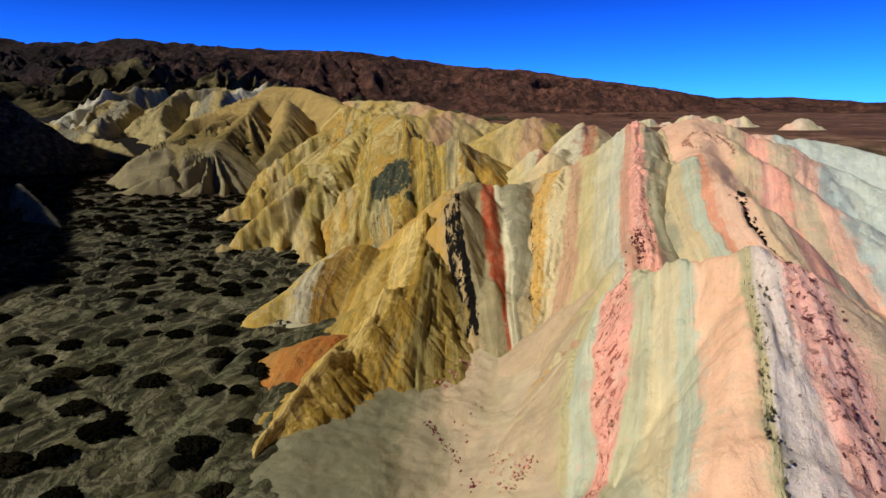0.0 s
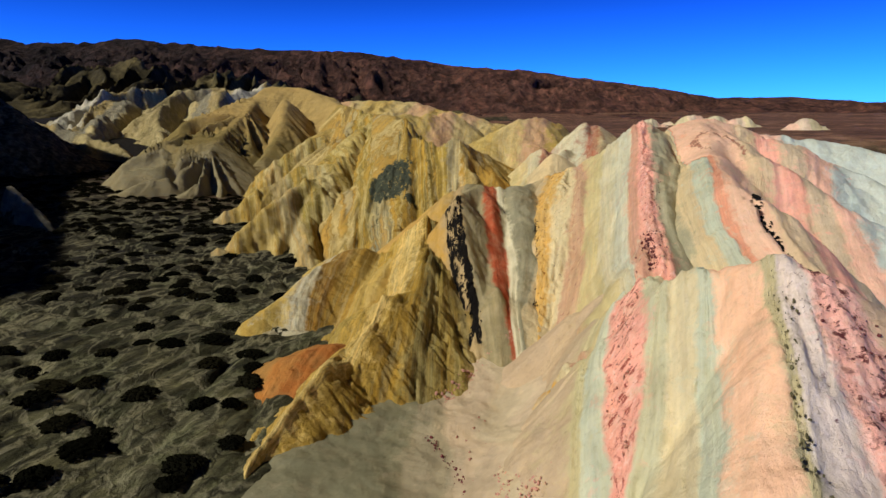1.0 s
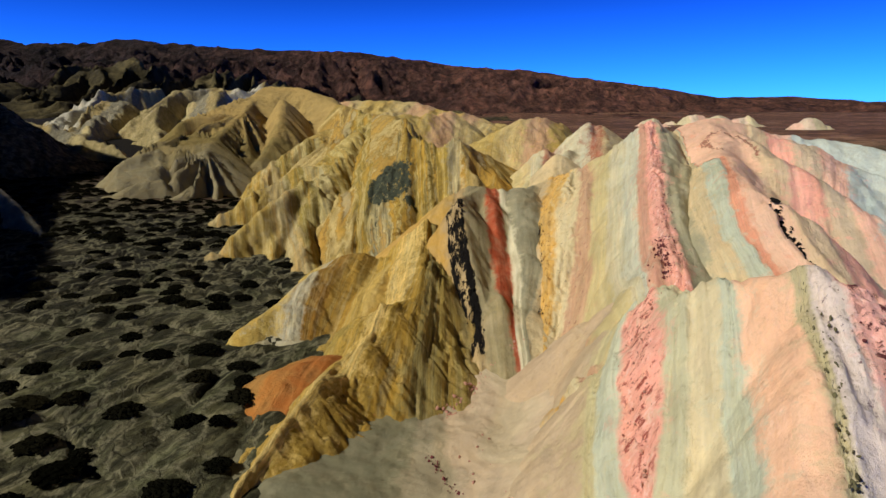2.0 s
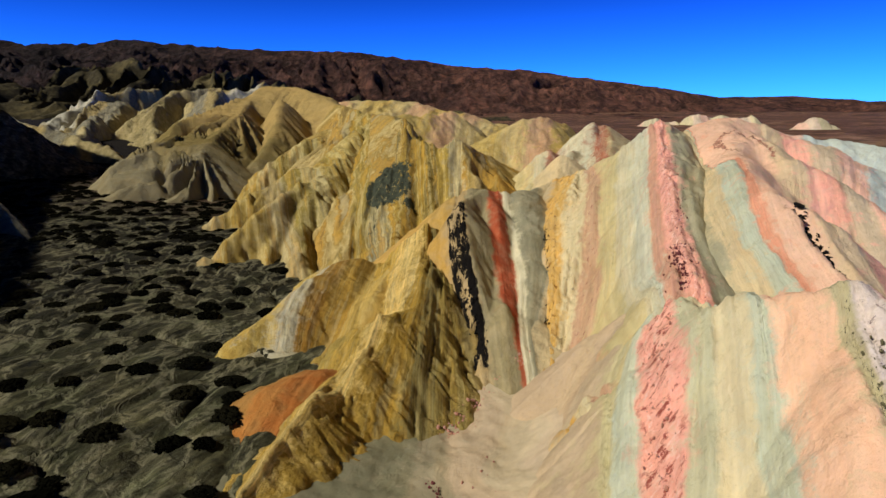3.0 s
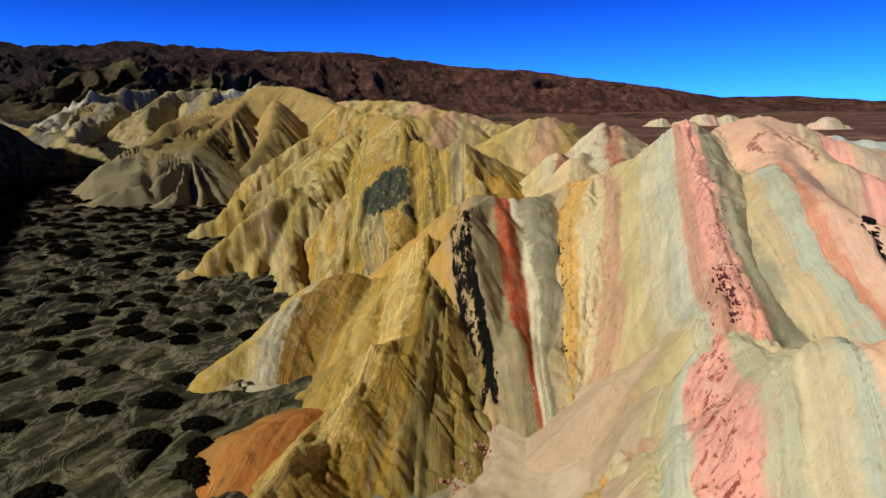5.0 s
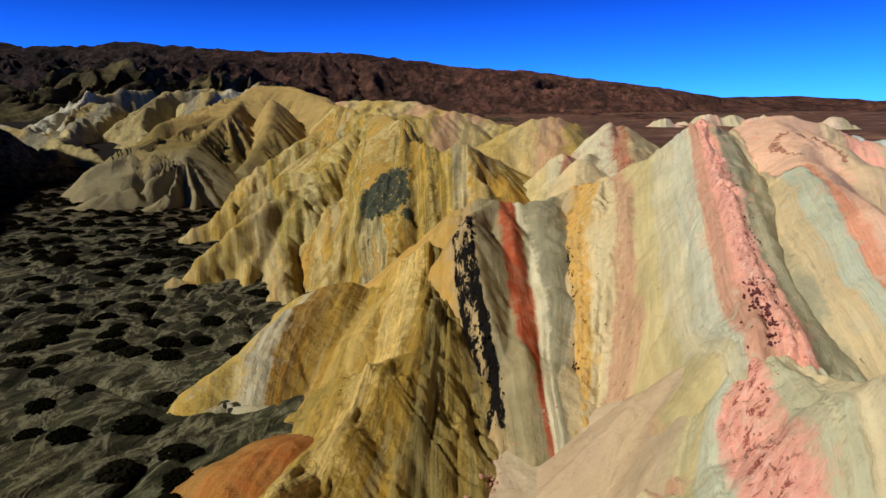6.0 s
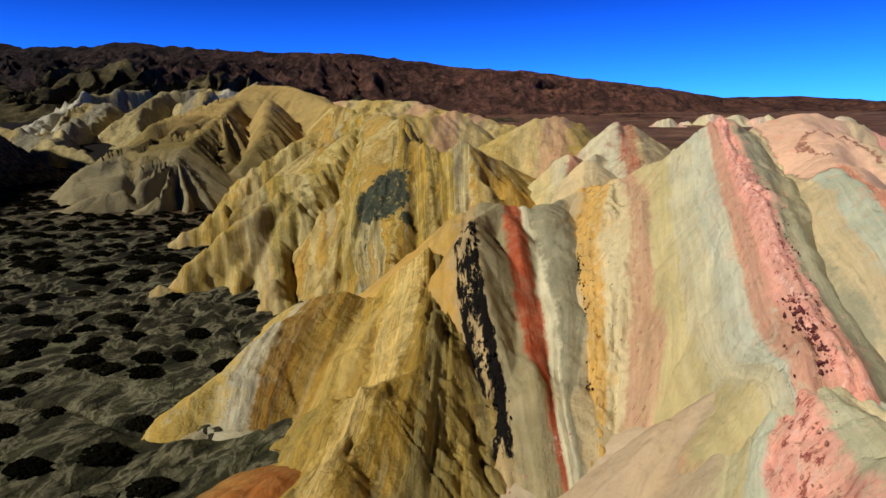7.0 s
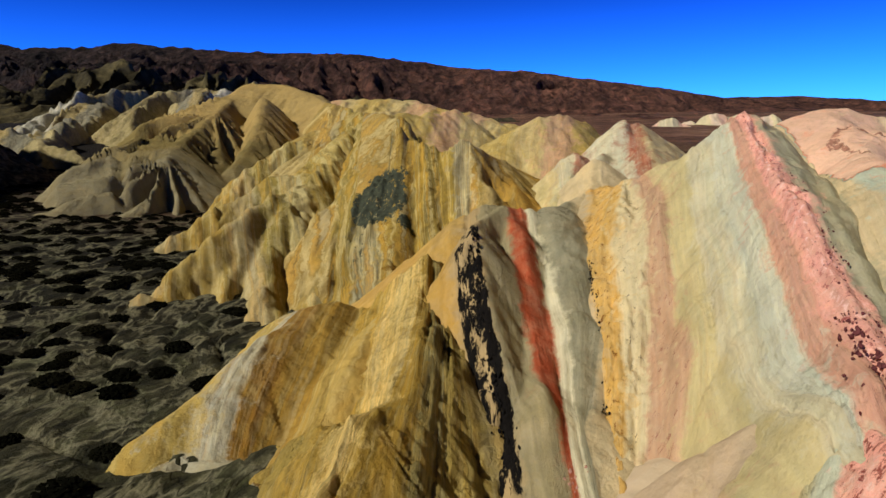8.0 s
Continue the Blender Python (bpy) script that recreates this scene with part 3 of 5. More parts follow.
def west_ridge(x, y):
    """An unseen high ridge added in the west to shade the wash's far side."""
    return ridges(
        x, y,
        ([(-352, 320, 125), (-326, 264, 133), (-302, 226, 143), (-280, 190, 164), (-258, 140, 144), (-248, 110, 146), (-238, 60, 156), (-232, 5, 172), (-238, -44, 140), (-242, -76, 70)], 1.1, 1.4, 4, 3.0, 14, 67),
    )


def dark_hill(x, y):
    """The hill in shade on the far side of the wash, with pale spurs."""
    return ridges(
        x, y,
        ([(-270.0, 300.0, 58.0), (-171.5, 252.0, 39.8), (-162.9, 254.0, 31.9), (-155.2, 258.0, 24.1), (-148.2, 264.0, 16.1)],
         0.6, 0.95, 1.5, 1.4, 7, 42, 2.0),
        ([(-190.0, 240.0, 36.0), (-168.0, 195.0, 24.0), (-150.0, 165.0, 17.0), (-132.0, 150.0, 9.0)],
         0.7, 0.75, 1.5, 1.2, 6, 43, 1.6),
        ([(-122.0, 162.0, 17.0), (-108.0, 155.0, 15.5), (-101.5, 151.6, 16.6), (-93.6, 147.6, 11.6), (-85.0, 141.0, 5.6)],
         1.6, 1.7, 0.5, 1.0, 3, 44, 1.2),
    )


def pale_badlands(x, y):
    """The cream and grey badlands at the head of the wash: pale crests with steep shaded backs."""
    h = ridges(
        x, y,
        ([(-226.0, 470.0, 49.0), (-220.0, 438.0, 40.0), (-205.0, 400.0, 34.0), (-194.0, 360.0, 29.0), (-178.0, 330.2, 26.7), (-166.0, 300.3, 26.0), (-156.0, 284.0, 20.0), (-150.0, 270.0, 12.6)],
         [0.6, 0.6, 0.7, 0.9, 1.0, 0.9, 0.9, 0.9], [1.5, 1.5, 1.5, 1.4, 1.3, 1.0, 0.9, 0.9], 1.6, 0.8, 6, 46, 2.4),
        ([(-300.0, 345.0, 44.0), (-240.0, 335.0, 37.0), (-205.0, 328.0, 33.5), (-186.0, 322.0, 29.5), (-170.0, 312.0, 24.0), (-160.0, 306.0, 19.0)],
         0.6, 1.1, 1.2, 0.8, 7, 47),
        ([(-166.0, 300.0, 25.4), (-148.0, 293.0, 22.0), (-136.0, 284.0, 16.5), (-130.0, 277.0, 12.0)],
         0.9, 1.1, 1.0, 1.2, 5, 48, 3.4),
        ([(-165.0, 500.0, 55.0), (-191.1, 479.6, 54.2), (-178.0, 420.0, 41.5), (-172.0, 392.0, 37.3), (-158.0, 360.0, 29.1), (-142.0, 334.0, 20.1)],
         [0.7, 0.6, 0.6, 0.6, 0.6, 0.6], [1.6, 1.6, 1.6, 1.5, 1.2, 1.0], 1.2, 0.8, 6, 49),
        ([(-130.0, 500.0, 56.0), (-150.0, 452.0, 49.0), (-138.0, 400.0, 38.0), (-122.0, 350.0, 27.0), (-112.0, 325.0, 21.0)],
         0.6, 1.3, 1.5, 0.8, 6, 50),
        ([(-240.0, 560.0, 58.0), (-262.0, 500.0, 47.0), (-258.0, 440.0, 38.0), (-246.0, 400.0, 32.0)],
         0.7, 1.5, 1.2, 0.8, 7, 51),
    )
    bend = 9 * smooth_noise(x / 40, y / 40, 52)
    cuts = ridged(x + bend, y + bend, ((52, 1.0), (25, 0.8), (12, 0.45)), 53)
    return h - 3.0 + 13 * (cuts - 0.35) * np.clip((y - 312) / 40, 0.06, 1)



# ---------------------------------------------------------------- the beds of clay: the lines between them on the plan, west to east
FRONT_BEDS = [
    [(20.1, 74.9), (17.6, 72.5), (14.1, 65.9), (10.7, 53.4), (8.7, 43.8)],
    [(20.5, 73.8), (18.0, 70.3), (15.0, 64.8), (11.2, 52.0), (9.5, 43.1)],
    [(20.8, 72.0), (17.5, 67.8), (14.8, 59.0), (12.5, 49.5), (12.1, 44.5), (10.2, 41.8)],
    [(21.4, 69.5), (17.6, 56.1), (14.5, 46.7), (11.1, 40.9)],
    [(22.4, 66.0), (15.6, 44.5), (13.4, 40.6)],
    [(23.6, 63.0), (21.1, 54.3), (16.4, 40.6), (13.0, 32.4)],
    [(25.0, 63.0), (22.0, 54.1), (19.4, 45.5), (17.2, 39.1), (13.7, 31.9)],
    [(27.0, 58.0), (24.3, 50.6), (20.4, 38.2), (17.7, 30.1)],
    [(27.4, 56.0), (24.1, 48.0), (22.8, 43.9), (19.8, 34.6), (18.3, 30.2)],
    [(28.4, 56.0), (23.9, 39.5), (22.6, 31.0)],
    [(31.0, 56.0), (28.9, 47.7), (29.1, 43.1), (29.0, 39.8), (27.9, 36.5)],
]
SUMMIT_BEDS = [
    [(21.5, 136.0), (17.5, 125.2), (14.8, 105.6), (14.2, 97.6), (12.3, 89.0)],
    [(25.4, 134.0), (18.9, 114.5), (15.5, 94.5), (13.6, 87.5)],
    [(24.7, 121.7), (17.8, 95.3), (15.4, 87.8)],
    [(26.3, 120.2), (23.2, 107.4), (20.0, 91.4), (17.8, 86.6)],
    [(30.3, 124.1), (25.8, 107.8), (23.6, 98.0), (21.1, 88.1)],
    [(31.2, 117.6), (27.5, 105.6), (24.1, 91.4), (21.7, 82.6)],
    [(33.4, 118.0), (30.6, 108.0), (27.5, 98.3), (23.2, 81.5), (21.3, 72.8), (20.0, 68.0)],
    [(34.4, 118.0), (31.8, 108.0), (28.7, 98.0), (25.5, 86.0), (23.8, 77.0), (22.7, 70.0)],
    [(36.2, 118.0), (33.6, 107.0), (27.6, 86.0), (26.6, 77.6), (25.6, 72.0)],
    [(39.6, 118.0), (36.7, 102.0), (31.9, 90.0), (29.9, 82.0), (28.8, 74.1)],
    [(41.7, 117.0), (36.6, 97.0), (33.2, 86.8), (31.4, 78.0), (30.8, 72.6)],
    [(44.5, 114.0), (34.0, 82.0), (32.9, 75.7), (33.0, 70.7)],
]
PINK_BEDS = [
    [(39.1, 117.6), (36.7, 101.5), (31.6, 89.8), (29.6, 81.0), (29.0, 74.1)],
    [(41.7, 117.0), (36.3, 97.0), (32.9, 86.8), (31.0, 78.0), (31.3, 72.6)],
    [(43.8, 112.5), (36.4, 89.6), (33.0, 80.4), (32.4, 75.7), (33.3, 70.7)],
    [(44.4, 112.5), (37.3, 89.6), (34.2, 80.4), (33.2, 75.7), (33.8, 70.7)],
    [(54.1, 124.6), (45.4, 98.1), (38.0, 79.0), (37.4, 72.3), (38.8, 67.1)],
    [(57.3, 124.1), (49.2, 98.3), (45.5, 88.8), (41.2, 74.3), (42.0, 66.0)],
    [(59.8, 121.5), (52.8, 97.1), (50.3, 87.6), (46.0, 72.8)],
    [(63.8, 118.9), (54.5, 92.8), (52.5, 84.7), (50.5, 76.0)],
    [(68.5, 116.0), (62.0, 104.0), (55.6, 87.2), (54.4, 76.9)],
]
BANDED_BEDS = [
    [(1.5, 122.0), (-0.2, 108.8), (0.3, 101.8), (1.9, 94.1), (3.2, 87.3)],
    [(3.4, 120.0), (2.8, 106.0), (4.0, 98.5), (4.9, 93.0), (5.1, 87.4)],
    [(7.6, 124.0), (6.9, 108.8), (7.5, 96.9), (8.9, 92.0), (9.0, 90.0)],
    [(10.2, 124.0), (9.9, 112.3), (10.4, 102.2), (9.5, 92.5)],
    [(11.4, 126.0), (11.2, 114.2), (11.6, 101.9), (10.8, 94.0)],
    [(18.5, 134.0), (16.6, 116.0), (15.7, 104.2), (13.2, 96.2), (9.9, 88.5)],
]
MOUND_BEDS = [
    [(-21.5, 118.0), (-23.4, 101.0), (-23.8, 96.0), (-23.4, 93.2), (-22.8, 88.0)],
    [(-19.5, 118.0), (-20.8, 102.0), (-21.0, 97.0), (-20.6, 93.5), (-20.2, 88.0)],
    [(-16.0, 116.0), (-17.6, 105.1), (-18.5, 99.6), (-18.8, 94.0), (-18.6, 88.5)],
    [(-12.6, 116.0), (-13.6, 104.5), (-14.6, 97.0), (-15.2, 90.5)],
    [(-10.5, 116.0), (-11.6, 104.5), (-12.6, 91.0)],
]
HILL_BEDS = [
    [(-27.0, 180.0), (-19.9, 152.2), (-20.0, 146.1), (-19.5, 139.2)],
    [(-19.0, 184.0), (-16.1, 164.9), (-17.1, 150.4), (-16.8, 143.4), (-14.6, 132.9)],
    [(-12.5, 180.0), (-11.8, 163.9), (-12.8, 147.9), (-11.4, 136.4), (-10.8, 130.0)],
    [(-9.1, 193.3), (-6.4, 159.4), (-6.1, 151.3), (-5.4, 143.8)],
    [(-6.0, 190.2), (-4.5, 157.6), (-4.4, 150.1), (-3.5, 143.1)],
    [(-3.0, 176.0), (-1.8, 155.2), (-1.2, 142.5)],
    [(0.6, 170.0), (0.7, 154.1), (1.0, 142.2)],
    [(2.4, 168.0), (2.1, 150.2), (2.3, 142.7)],
    [(4.4, 168.0), (3.6, 154.0), (3.2, 141.9)],
]
SPUR_BEDS = [
    [(-12.2, 113.1), (-12.2, 101.8), (-11.6, 90.0), (-13.2, 81.7), (-18.0, 71.0), (-21.0, 58.0)],
    [(-8.0, 110.2), (-8.7, 101.7), (-9.0, 88.0), (-10.9, 80.1), (-14.8, 70.0), (-18.2, 58.0)],
    [(-4.0, 123.6), (-3.6, 106.5), (-4.6, 96.0), (-6.4, 88.4), (-8.8, 79.8), (-12.6, 70.0), (-16.6, 58.0)],
    [(-2.4, 122.4), (-2.4, 101.6), (-2.9, 92.8), (-3.7, 85.9), (-4.6, 74.7)],
    [(-1.5, 122.7), (-1.1, 103.8), (-1.0, 92.9), (-1.4, 80.3)],
    [(0.2, 120.0), (0.4, 105.4), (0.9, 94.5), (2.0, 87.9), (2.9, 80.4)],
]
PEAK_BEDS = [
    [(22.0, 172.0), (20.6, 159.3), (19.0, 148.0)],
    [(26.0, 172.0), (22.7, 156.3), (21.5, 148.0)],
    [(30.0, 174.0), (26.5, 159.0), (25.0, 150.0)],
    [(43.4, 198.0), (41.0, 187.4), (36.5, 169.7), (35.0, 160.0)],
    [(47.4, 200.0), (43.6, 184.2), (39.6, 168.0), (37.6, 158.0)],
]


def bed_of(x, y, beds):
    """The number of the bed at each place: whole numbers on the lines between the beds, even steps between them."""
    edges = []
    for line in beds:
        px, py = np.array([p[0] for p in line][::-1]), np.array([p[1] for p in line][::-1])
        px = np.r_[px[0] - 0.3 * (px[1] - px[0]) / (py[1] - py[0]) * 30, px, px[-1] + 0.5 * (px[-1] - px[-2]) / (py[-1] - py[-2]) * 60]
        py = np.r_[py[0] - 30, py, py[-1] + 60]
        edge = np.interp(y, py, px)
        edges.append(edge if not edges else np.maximum(edge, edges[-1] + 0.35))
    u = np.clip(1 - (edges[0] - x) / 9, 0, 1)
    for k, (a, b) in enumerate(zip(edges, edges[1:])):
        u = np.where(x > a, k + 1 + np.clip((x - a) / (b - a), 0, 1), u)
    return np.where(x > edges[-1], len(edges) + np.clip((x - edges[-1]) / 9, 0, 0.999), u)


def even_beds(x, y, width, lean=0.0):
    """Beds of one width that run north, leaning by so many metres east for each metre north."""
    return (x - lean * y) / width + 0.35 * smooth_noise(x / 25, y / 40, 90)

# ---------------------------------------------------------------- meshes of the relief
def sheet(name, xs, ys, heights, material, keep=None, **layers):
    """A smooth mesh over the grid xs, ys, without the cells that keep leaves out; layers are stored on its points."""
    nx, ny = len(xs), len(ys)
    gx, gy = np.meshgrid(xs, ys)
    co = np.stack([gx, gy, heights], -1).reshape(-1, 3)
    base = (np.arange(ny - 1)[:, None] * nx + np.arange(nx - 1)[None, :])
    faces = np.stack([base, base + 1, base + nx + 1, base + nx], -1).reshape(-1, 4)
    used = np.ones(len(co), bool)
    if keep is not None:
        k = keep.reshape(-1)
        faces = faces[k[faces].any(1)]
        used[:] = False
        used[faces] = True
        faces = (np.cumsum(used) - 1)[faces]
        co = co[used]
    me = bpy.data.meshes.new(name)
    me.vertices.add(len(co))
    me.vertices.foreach_set("co", co.astype(np.float32).ravel())
    me.loops.add(faces.size)
    me.loops.foreach_set("vertex_index", faces.astype(np.int32).ravel())
    me.polygons.add(len(faces))
    me.polygons.foreach_set("loop_start", np.arange(len(faces), dtype=np.int32) * 4)
    me.polygons.foreach_set("loop_total", np.full(len(faces), 4, dtype=np.int32))
    me.update(calc_edges=True)
    me.polygons.foreach_set("use_smooth", np.ones(len(faces), bool))
    for key, values in layers.items():
        me.attributes.new(key, "FLOAT", "POINT").data.foreach_set("value", values.reshape(-1)[used].astype(np.float32))
    me.materials.append(material)
    return new(name, me)


def split_sheet(name, part, xs, ys, heights, material, keep, words, parted=None, **layers):
    """A hill whose beds are meshes of their own under one empty; the normals run on across the joints."""
    nx = len(xs)
    gx, gy = np.meshgrid(xs, ys)
    dy, dx = np.gradient(heights, ys, xs)
    normals = np.stack([-dx, -dy, np.ones_like(dx)], -1).reshape(-1, 3)
    normals /= np.linalg.norm(normals, axis=1)[:, None]
    co = np.stack([gx, gy, heights], -1).reshape(-1, 3)
    base = (np.arange(len(ys) - 1)[:, None] * nx + np.arange(nx - 1)[None, :])
    faces = np.stack([base, base + 1, base + nx + 1, base + nx], -1).reshape(-1, 4)
    faces = faces[keep.reshape(-1)[faces].any(1)]
    number = np.floor((layers["bed"] if parted is None else parted).reshape(-1)[faces].mean(1)).astype(int)
    top = new(name)
    top.location = (float(gx[keep].mean()), float(gy[keep].mean()), 0)
    for k in np.unique(number):
        own = faces[number == k]
        used, own = np.unique(own, return_inverse=True)
        own = own.reshape(-1, 4)
        me = bpy.data.meshes.new(part)
        me.vertices.add(len(used))
        me.vertices.foreach_set("co", (co[used] - np.array(top.location)).astype(np.float32).ravel())
        me.loops.add(own.size)
        me.loops.foreach_set("vertex_index", own.astype(np.int32).ravel())
        me.polygons.add(len(own))
        me.polygons.foreach_set("loop_start", np.arange(len(own), dtype=np.int32) * 4)
        me.polygons.foreach_set("loop_total", np.full(len(own), 4, dtype=np.int32))
        me.update(calc_edges=True)
        me.polygons.foreach_set("use_smooth", np.ones(len(own), bool))
        for key, values in layers.items():
            me.attributes.new(key, "FLOAT", "POINT").data.foreach_set("value", values.reshape(-1)[used].astype(np.float32))
        me.normals_split_custom_set_from_vertices(normals[used].astype(np.float32))
        me.materials.append(material)
        ob = new(part, me)
        ob.parent = top
        if k < len(words):
            tagged(ob, words[k])
    return top


def hill_height(relief, beds, x, y, rib=0.25, crumb=0.12):
    """The height of a hill with the ribs that its harder beds leave and a crumbly surface."""
    u = beds(x, y)
    h = relief(x, y)
    h = h + 0.35 * crumb / 0.12 * layered_noise(x / 7, y / 7, 74, 2)
    h = h + rib * (smooth_noise(u * 2.3, y / 14, 70) + 0.6 * smooth_noise(u * 5.1, y / 7, 71))
    cut = smooth_noise(u * 1.7 + 0.5 * smooth_noise(x / 5, y / 5, 77), y / 11 + 0.4 * smooth_noise(x / 4, y / 4, 78), 76)
    h = h - 1.3 * rib * np.exp(-(cut / 0.16) ** 2) * np.clip(0.6 + smooth_noise(x / 9, y / 9, 79), 0, 1)
    return h + crumb * layered_noise(x / 1.3, y / 1.3, 72, 3), u


def rock_share(name, x, y, u):
    """How much broken rock stands in the clay: the black band of the banded hill, the grey-green patch of the yellow hill."""
    if name == "banded_hill":
        band = np.clip((u - 1.02) * 8, 0, 1) * np.clip((2.12 - u) * 6, 0, 1)
        return band * np.interp(y, [84, 88, 100, 108, 116, 120], [0.5, 1.08, 1.0, 0.86, 0.66, 0.0]) * np.interp(u, [1.0, 1.25, 1.45, 1.6, 1.75, 2.1], [0.95, 0.9, 0.62, 0.72, 1.0, 1.0])
    if name == "yellow_hill":
        out = np.hypot((x + 12.4) / 5.4, (y - 152.8) / 6.6) + 0.16 * smooth_noise(x / 2.5, y / 3.5, 94)
        tail = 0.45 * np.exp(-((x + 15.4) / 1.6) ** 2) * np.clip((152 - y) / 3, 0, 1) * np.clip((y - 134) / 6, 0, 1)
        foot = 0.95 * np.clip(1.6 - np.hypot((x + 7.6) / 1.6, (y - 146.2) / 1.6), 0, 1)
        return np.maximum(np.maximum(np.clip((1.12 - out) * 3.5, 0, 1.0), tail), np.clip(foot, 0, 1))
    if name == "striped_ridge":
        return 0.55 * np.clip((u - 1.0) * 4, 0, 1) * np.clip((3.2 - u) * 3, 0, 1) + 0.45 * np.clip((u - 8.1) * 5, 0, 1) * np.clip((8.95 - u) * 5, 0, 1)
    if name == "striped_spur":
        return 0.45 * sum(np.clip((u - k - 0.05) * 5, 0, 1) * np.clip((k + 0.95 - u) * 5, 0, 1) for k in (3, 8, 10))
    if name == "pink_ridge":
        ring = np.hypot((x - 45.6) / 3.4, (y - 109.5) / 5.6) + 0.12 * smooth_noise(x / 1.5, y / 2, 98)
        return 0.95 * np.exp(-((ring - 1) / 0.19) ** 2) * np.clip((y - 104) / 3, 0, 1)
    return np.zeros_like(x)


PART_LINES = {"pink_ridge": PINK_BEDS, "yellow_hill": HILL_BEDS, "banded_mound": MOUND_BEDS}


def hill(name, relief, beds, x0, x1, y0, y1, step, material, rib=0.25, crumb=0.12, words=(), limit=None):
    xs, ys = np.arange(x0, x1, step), np.arange(y0, y1, step)
    gx, gy = np.meshgrid(xs, ys)
    h, u = hill_height(relief, beds, gx, gy, rib, crumb)
    rock = rock_share(name, gx, gy, u)
    h = h + rock * (0.75 * np.abs(layered_noise(gx / 1.1, gy / 2.2, 95, 4)) - 0.3)
    keep = h > plain(gx, gy) - 0.5
    if limit:
        keep &= gx > np.interp(gy, *limit)
    if words:
        return split_sheet(name, "soil_bed" if name == "soil_fan" else "clay_band", xs, ys, h, material, keep, words, bed_of(gx, gy, PART_LINES[name]) if name in PART_LINES else None, bed=u, run=gy, rock=rock)
    return sheet(name, xs, ys, h, material, keep, bed=u, run=gy)


def spaced(inner0, inner1, step, outer):
    """Even steps between the two inner values, growing ones out to the outer value."""
    mid = list(np.arange(inner0, inner1 + step, step))
    lo, hi, s = [], [], step
    a, b = mid[0], mid[-1]
    while a > -outer or b < outer:
        s *= 1.2
        a, b = a - s, b + s
        lo.append(max(a, -outer)), hi.append(min(b, outer))
    return np.unique(np.round(np.array(lo[::-1] + mid + hi), 3))


gxs, gys = spaced(-95, 15, 0.4, 4600), spaced(40, 175, 0.45, 4600)
ggx, ggy = np.meshgrid(gxs, gys)
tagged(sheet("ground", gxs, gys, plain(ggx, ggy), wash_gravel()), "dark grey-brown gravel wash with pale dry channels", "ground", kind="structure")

front_clay = banded_clay("front_clay", colors=[(190, 166, 134), (198, 186, 138), (198, 202, 174), (244, 168, 148), (200, 196, 160), (222, 206, 164), (198, 204, 178),
                                        (248, 196, 160), (196, 184, 142), (230, 212, 202), (252, 184, 168), (206, 176, 148)], strata=PALE_STRATA, layers=0.1, thin=1.2, streak=2.2, contrast=0.24, dusty=0.2, wash=0.35, rocky=((3, (150, 78, 66), 0.54, (240, 200, 180)), (8, (52, 50, 36), 0.57), (9, (120, 92, 96), 0.60), (10, (96, 48, 48), 0.54, (240, 204, 188))))
summit_clay = banded_clay("summit_clay", colors=[(190, 168, 130), (208, 162, 74), (214, 196, 150), (192, 150, 116), (198, 182, 128), (202, 194, 158), (200, 200, 174), (204, 148, 124),
                                          (240, 164, 146), (160, 156, 126), (206, 186, 144), (188, 194, 168), (236, 174, 138)], strata=PALE_STRATA, layers=0.16, thin=1.6, streak=3, contrast=0.32, dusty=0.2, rocky=((1, (120, 74, 24), 0.58), (2, (96, 84, 66), 0.60), (3, (150, 104, 84), 0.58), (8, (160, 90, 84), 0.56, (244, 204, 190))))
pink_clay = banded_clay("pink_clay", colors=[(160, 156, 126), (210, 188, 144), (188, 196, 172), (230, 152, 120), (236, 188, 158), (220, 192, 154), (240, 168, 150), (200, 178, 150),
                                      (242, 186, 162), (200, 212, 202)], strata=PALE_STRATA, layers=0.14, thin=1.4, contrast=0.28, dusty=0.25, outcrop=((188, 134, 110), 1.2))
# the whitish band paints the sunlit edge of the rounded grey rib
band_clay = banded_clay("band_clay", [(190, 152, 78), (176, 150, 104), (148, 136, 100), (170, 80, 48), (212, 202, 166), (146, 140, 112), (206, 184, 140)], contrast=0.3, wash=0.12, dusty=0.25, rocky=((3, (140, 56, 30), 0.58),), outcrop=((22, 18, 14), 3.0))
spur_clay = banded_clay("spur_clay", colors=[(190, 162, 84), (206, 168, 76), (244, 210, 128), (176, 140, 54), (146, 132, 80), (160, 138, 70), (176, 152, 96)], strata=YELLOW_STRATA, layers=0.3, thin=3.0, streak=7, contrast=0.9, depth=0.45, dusty=0.3, dust_rgb=(210, 186, 122), drawn=0.09, wash=0.6, specks=0.75, grain=2.2)
mound_clay = banded_clay("mound_clay", colors=[(190, 162, 86), (188, 182, 158), (140, 100, 40), (156, 122, 50), (178, 148, 76), (194, 162, 88)], strata=YELLOW_STRATA, layers=0.3, thin=2.4, streak=3.5, contrast=0.5, dusty=0.35, dust_rgb=(206, 182, 112))
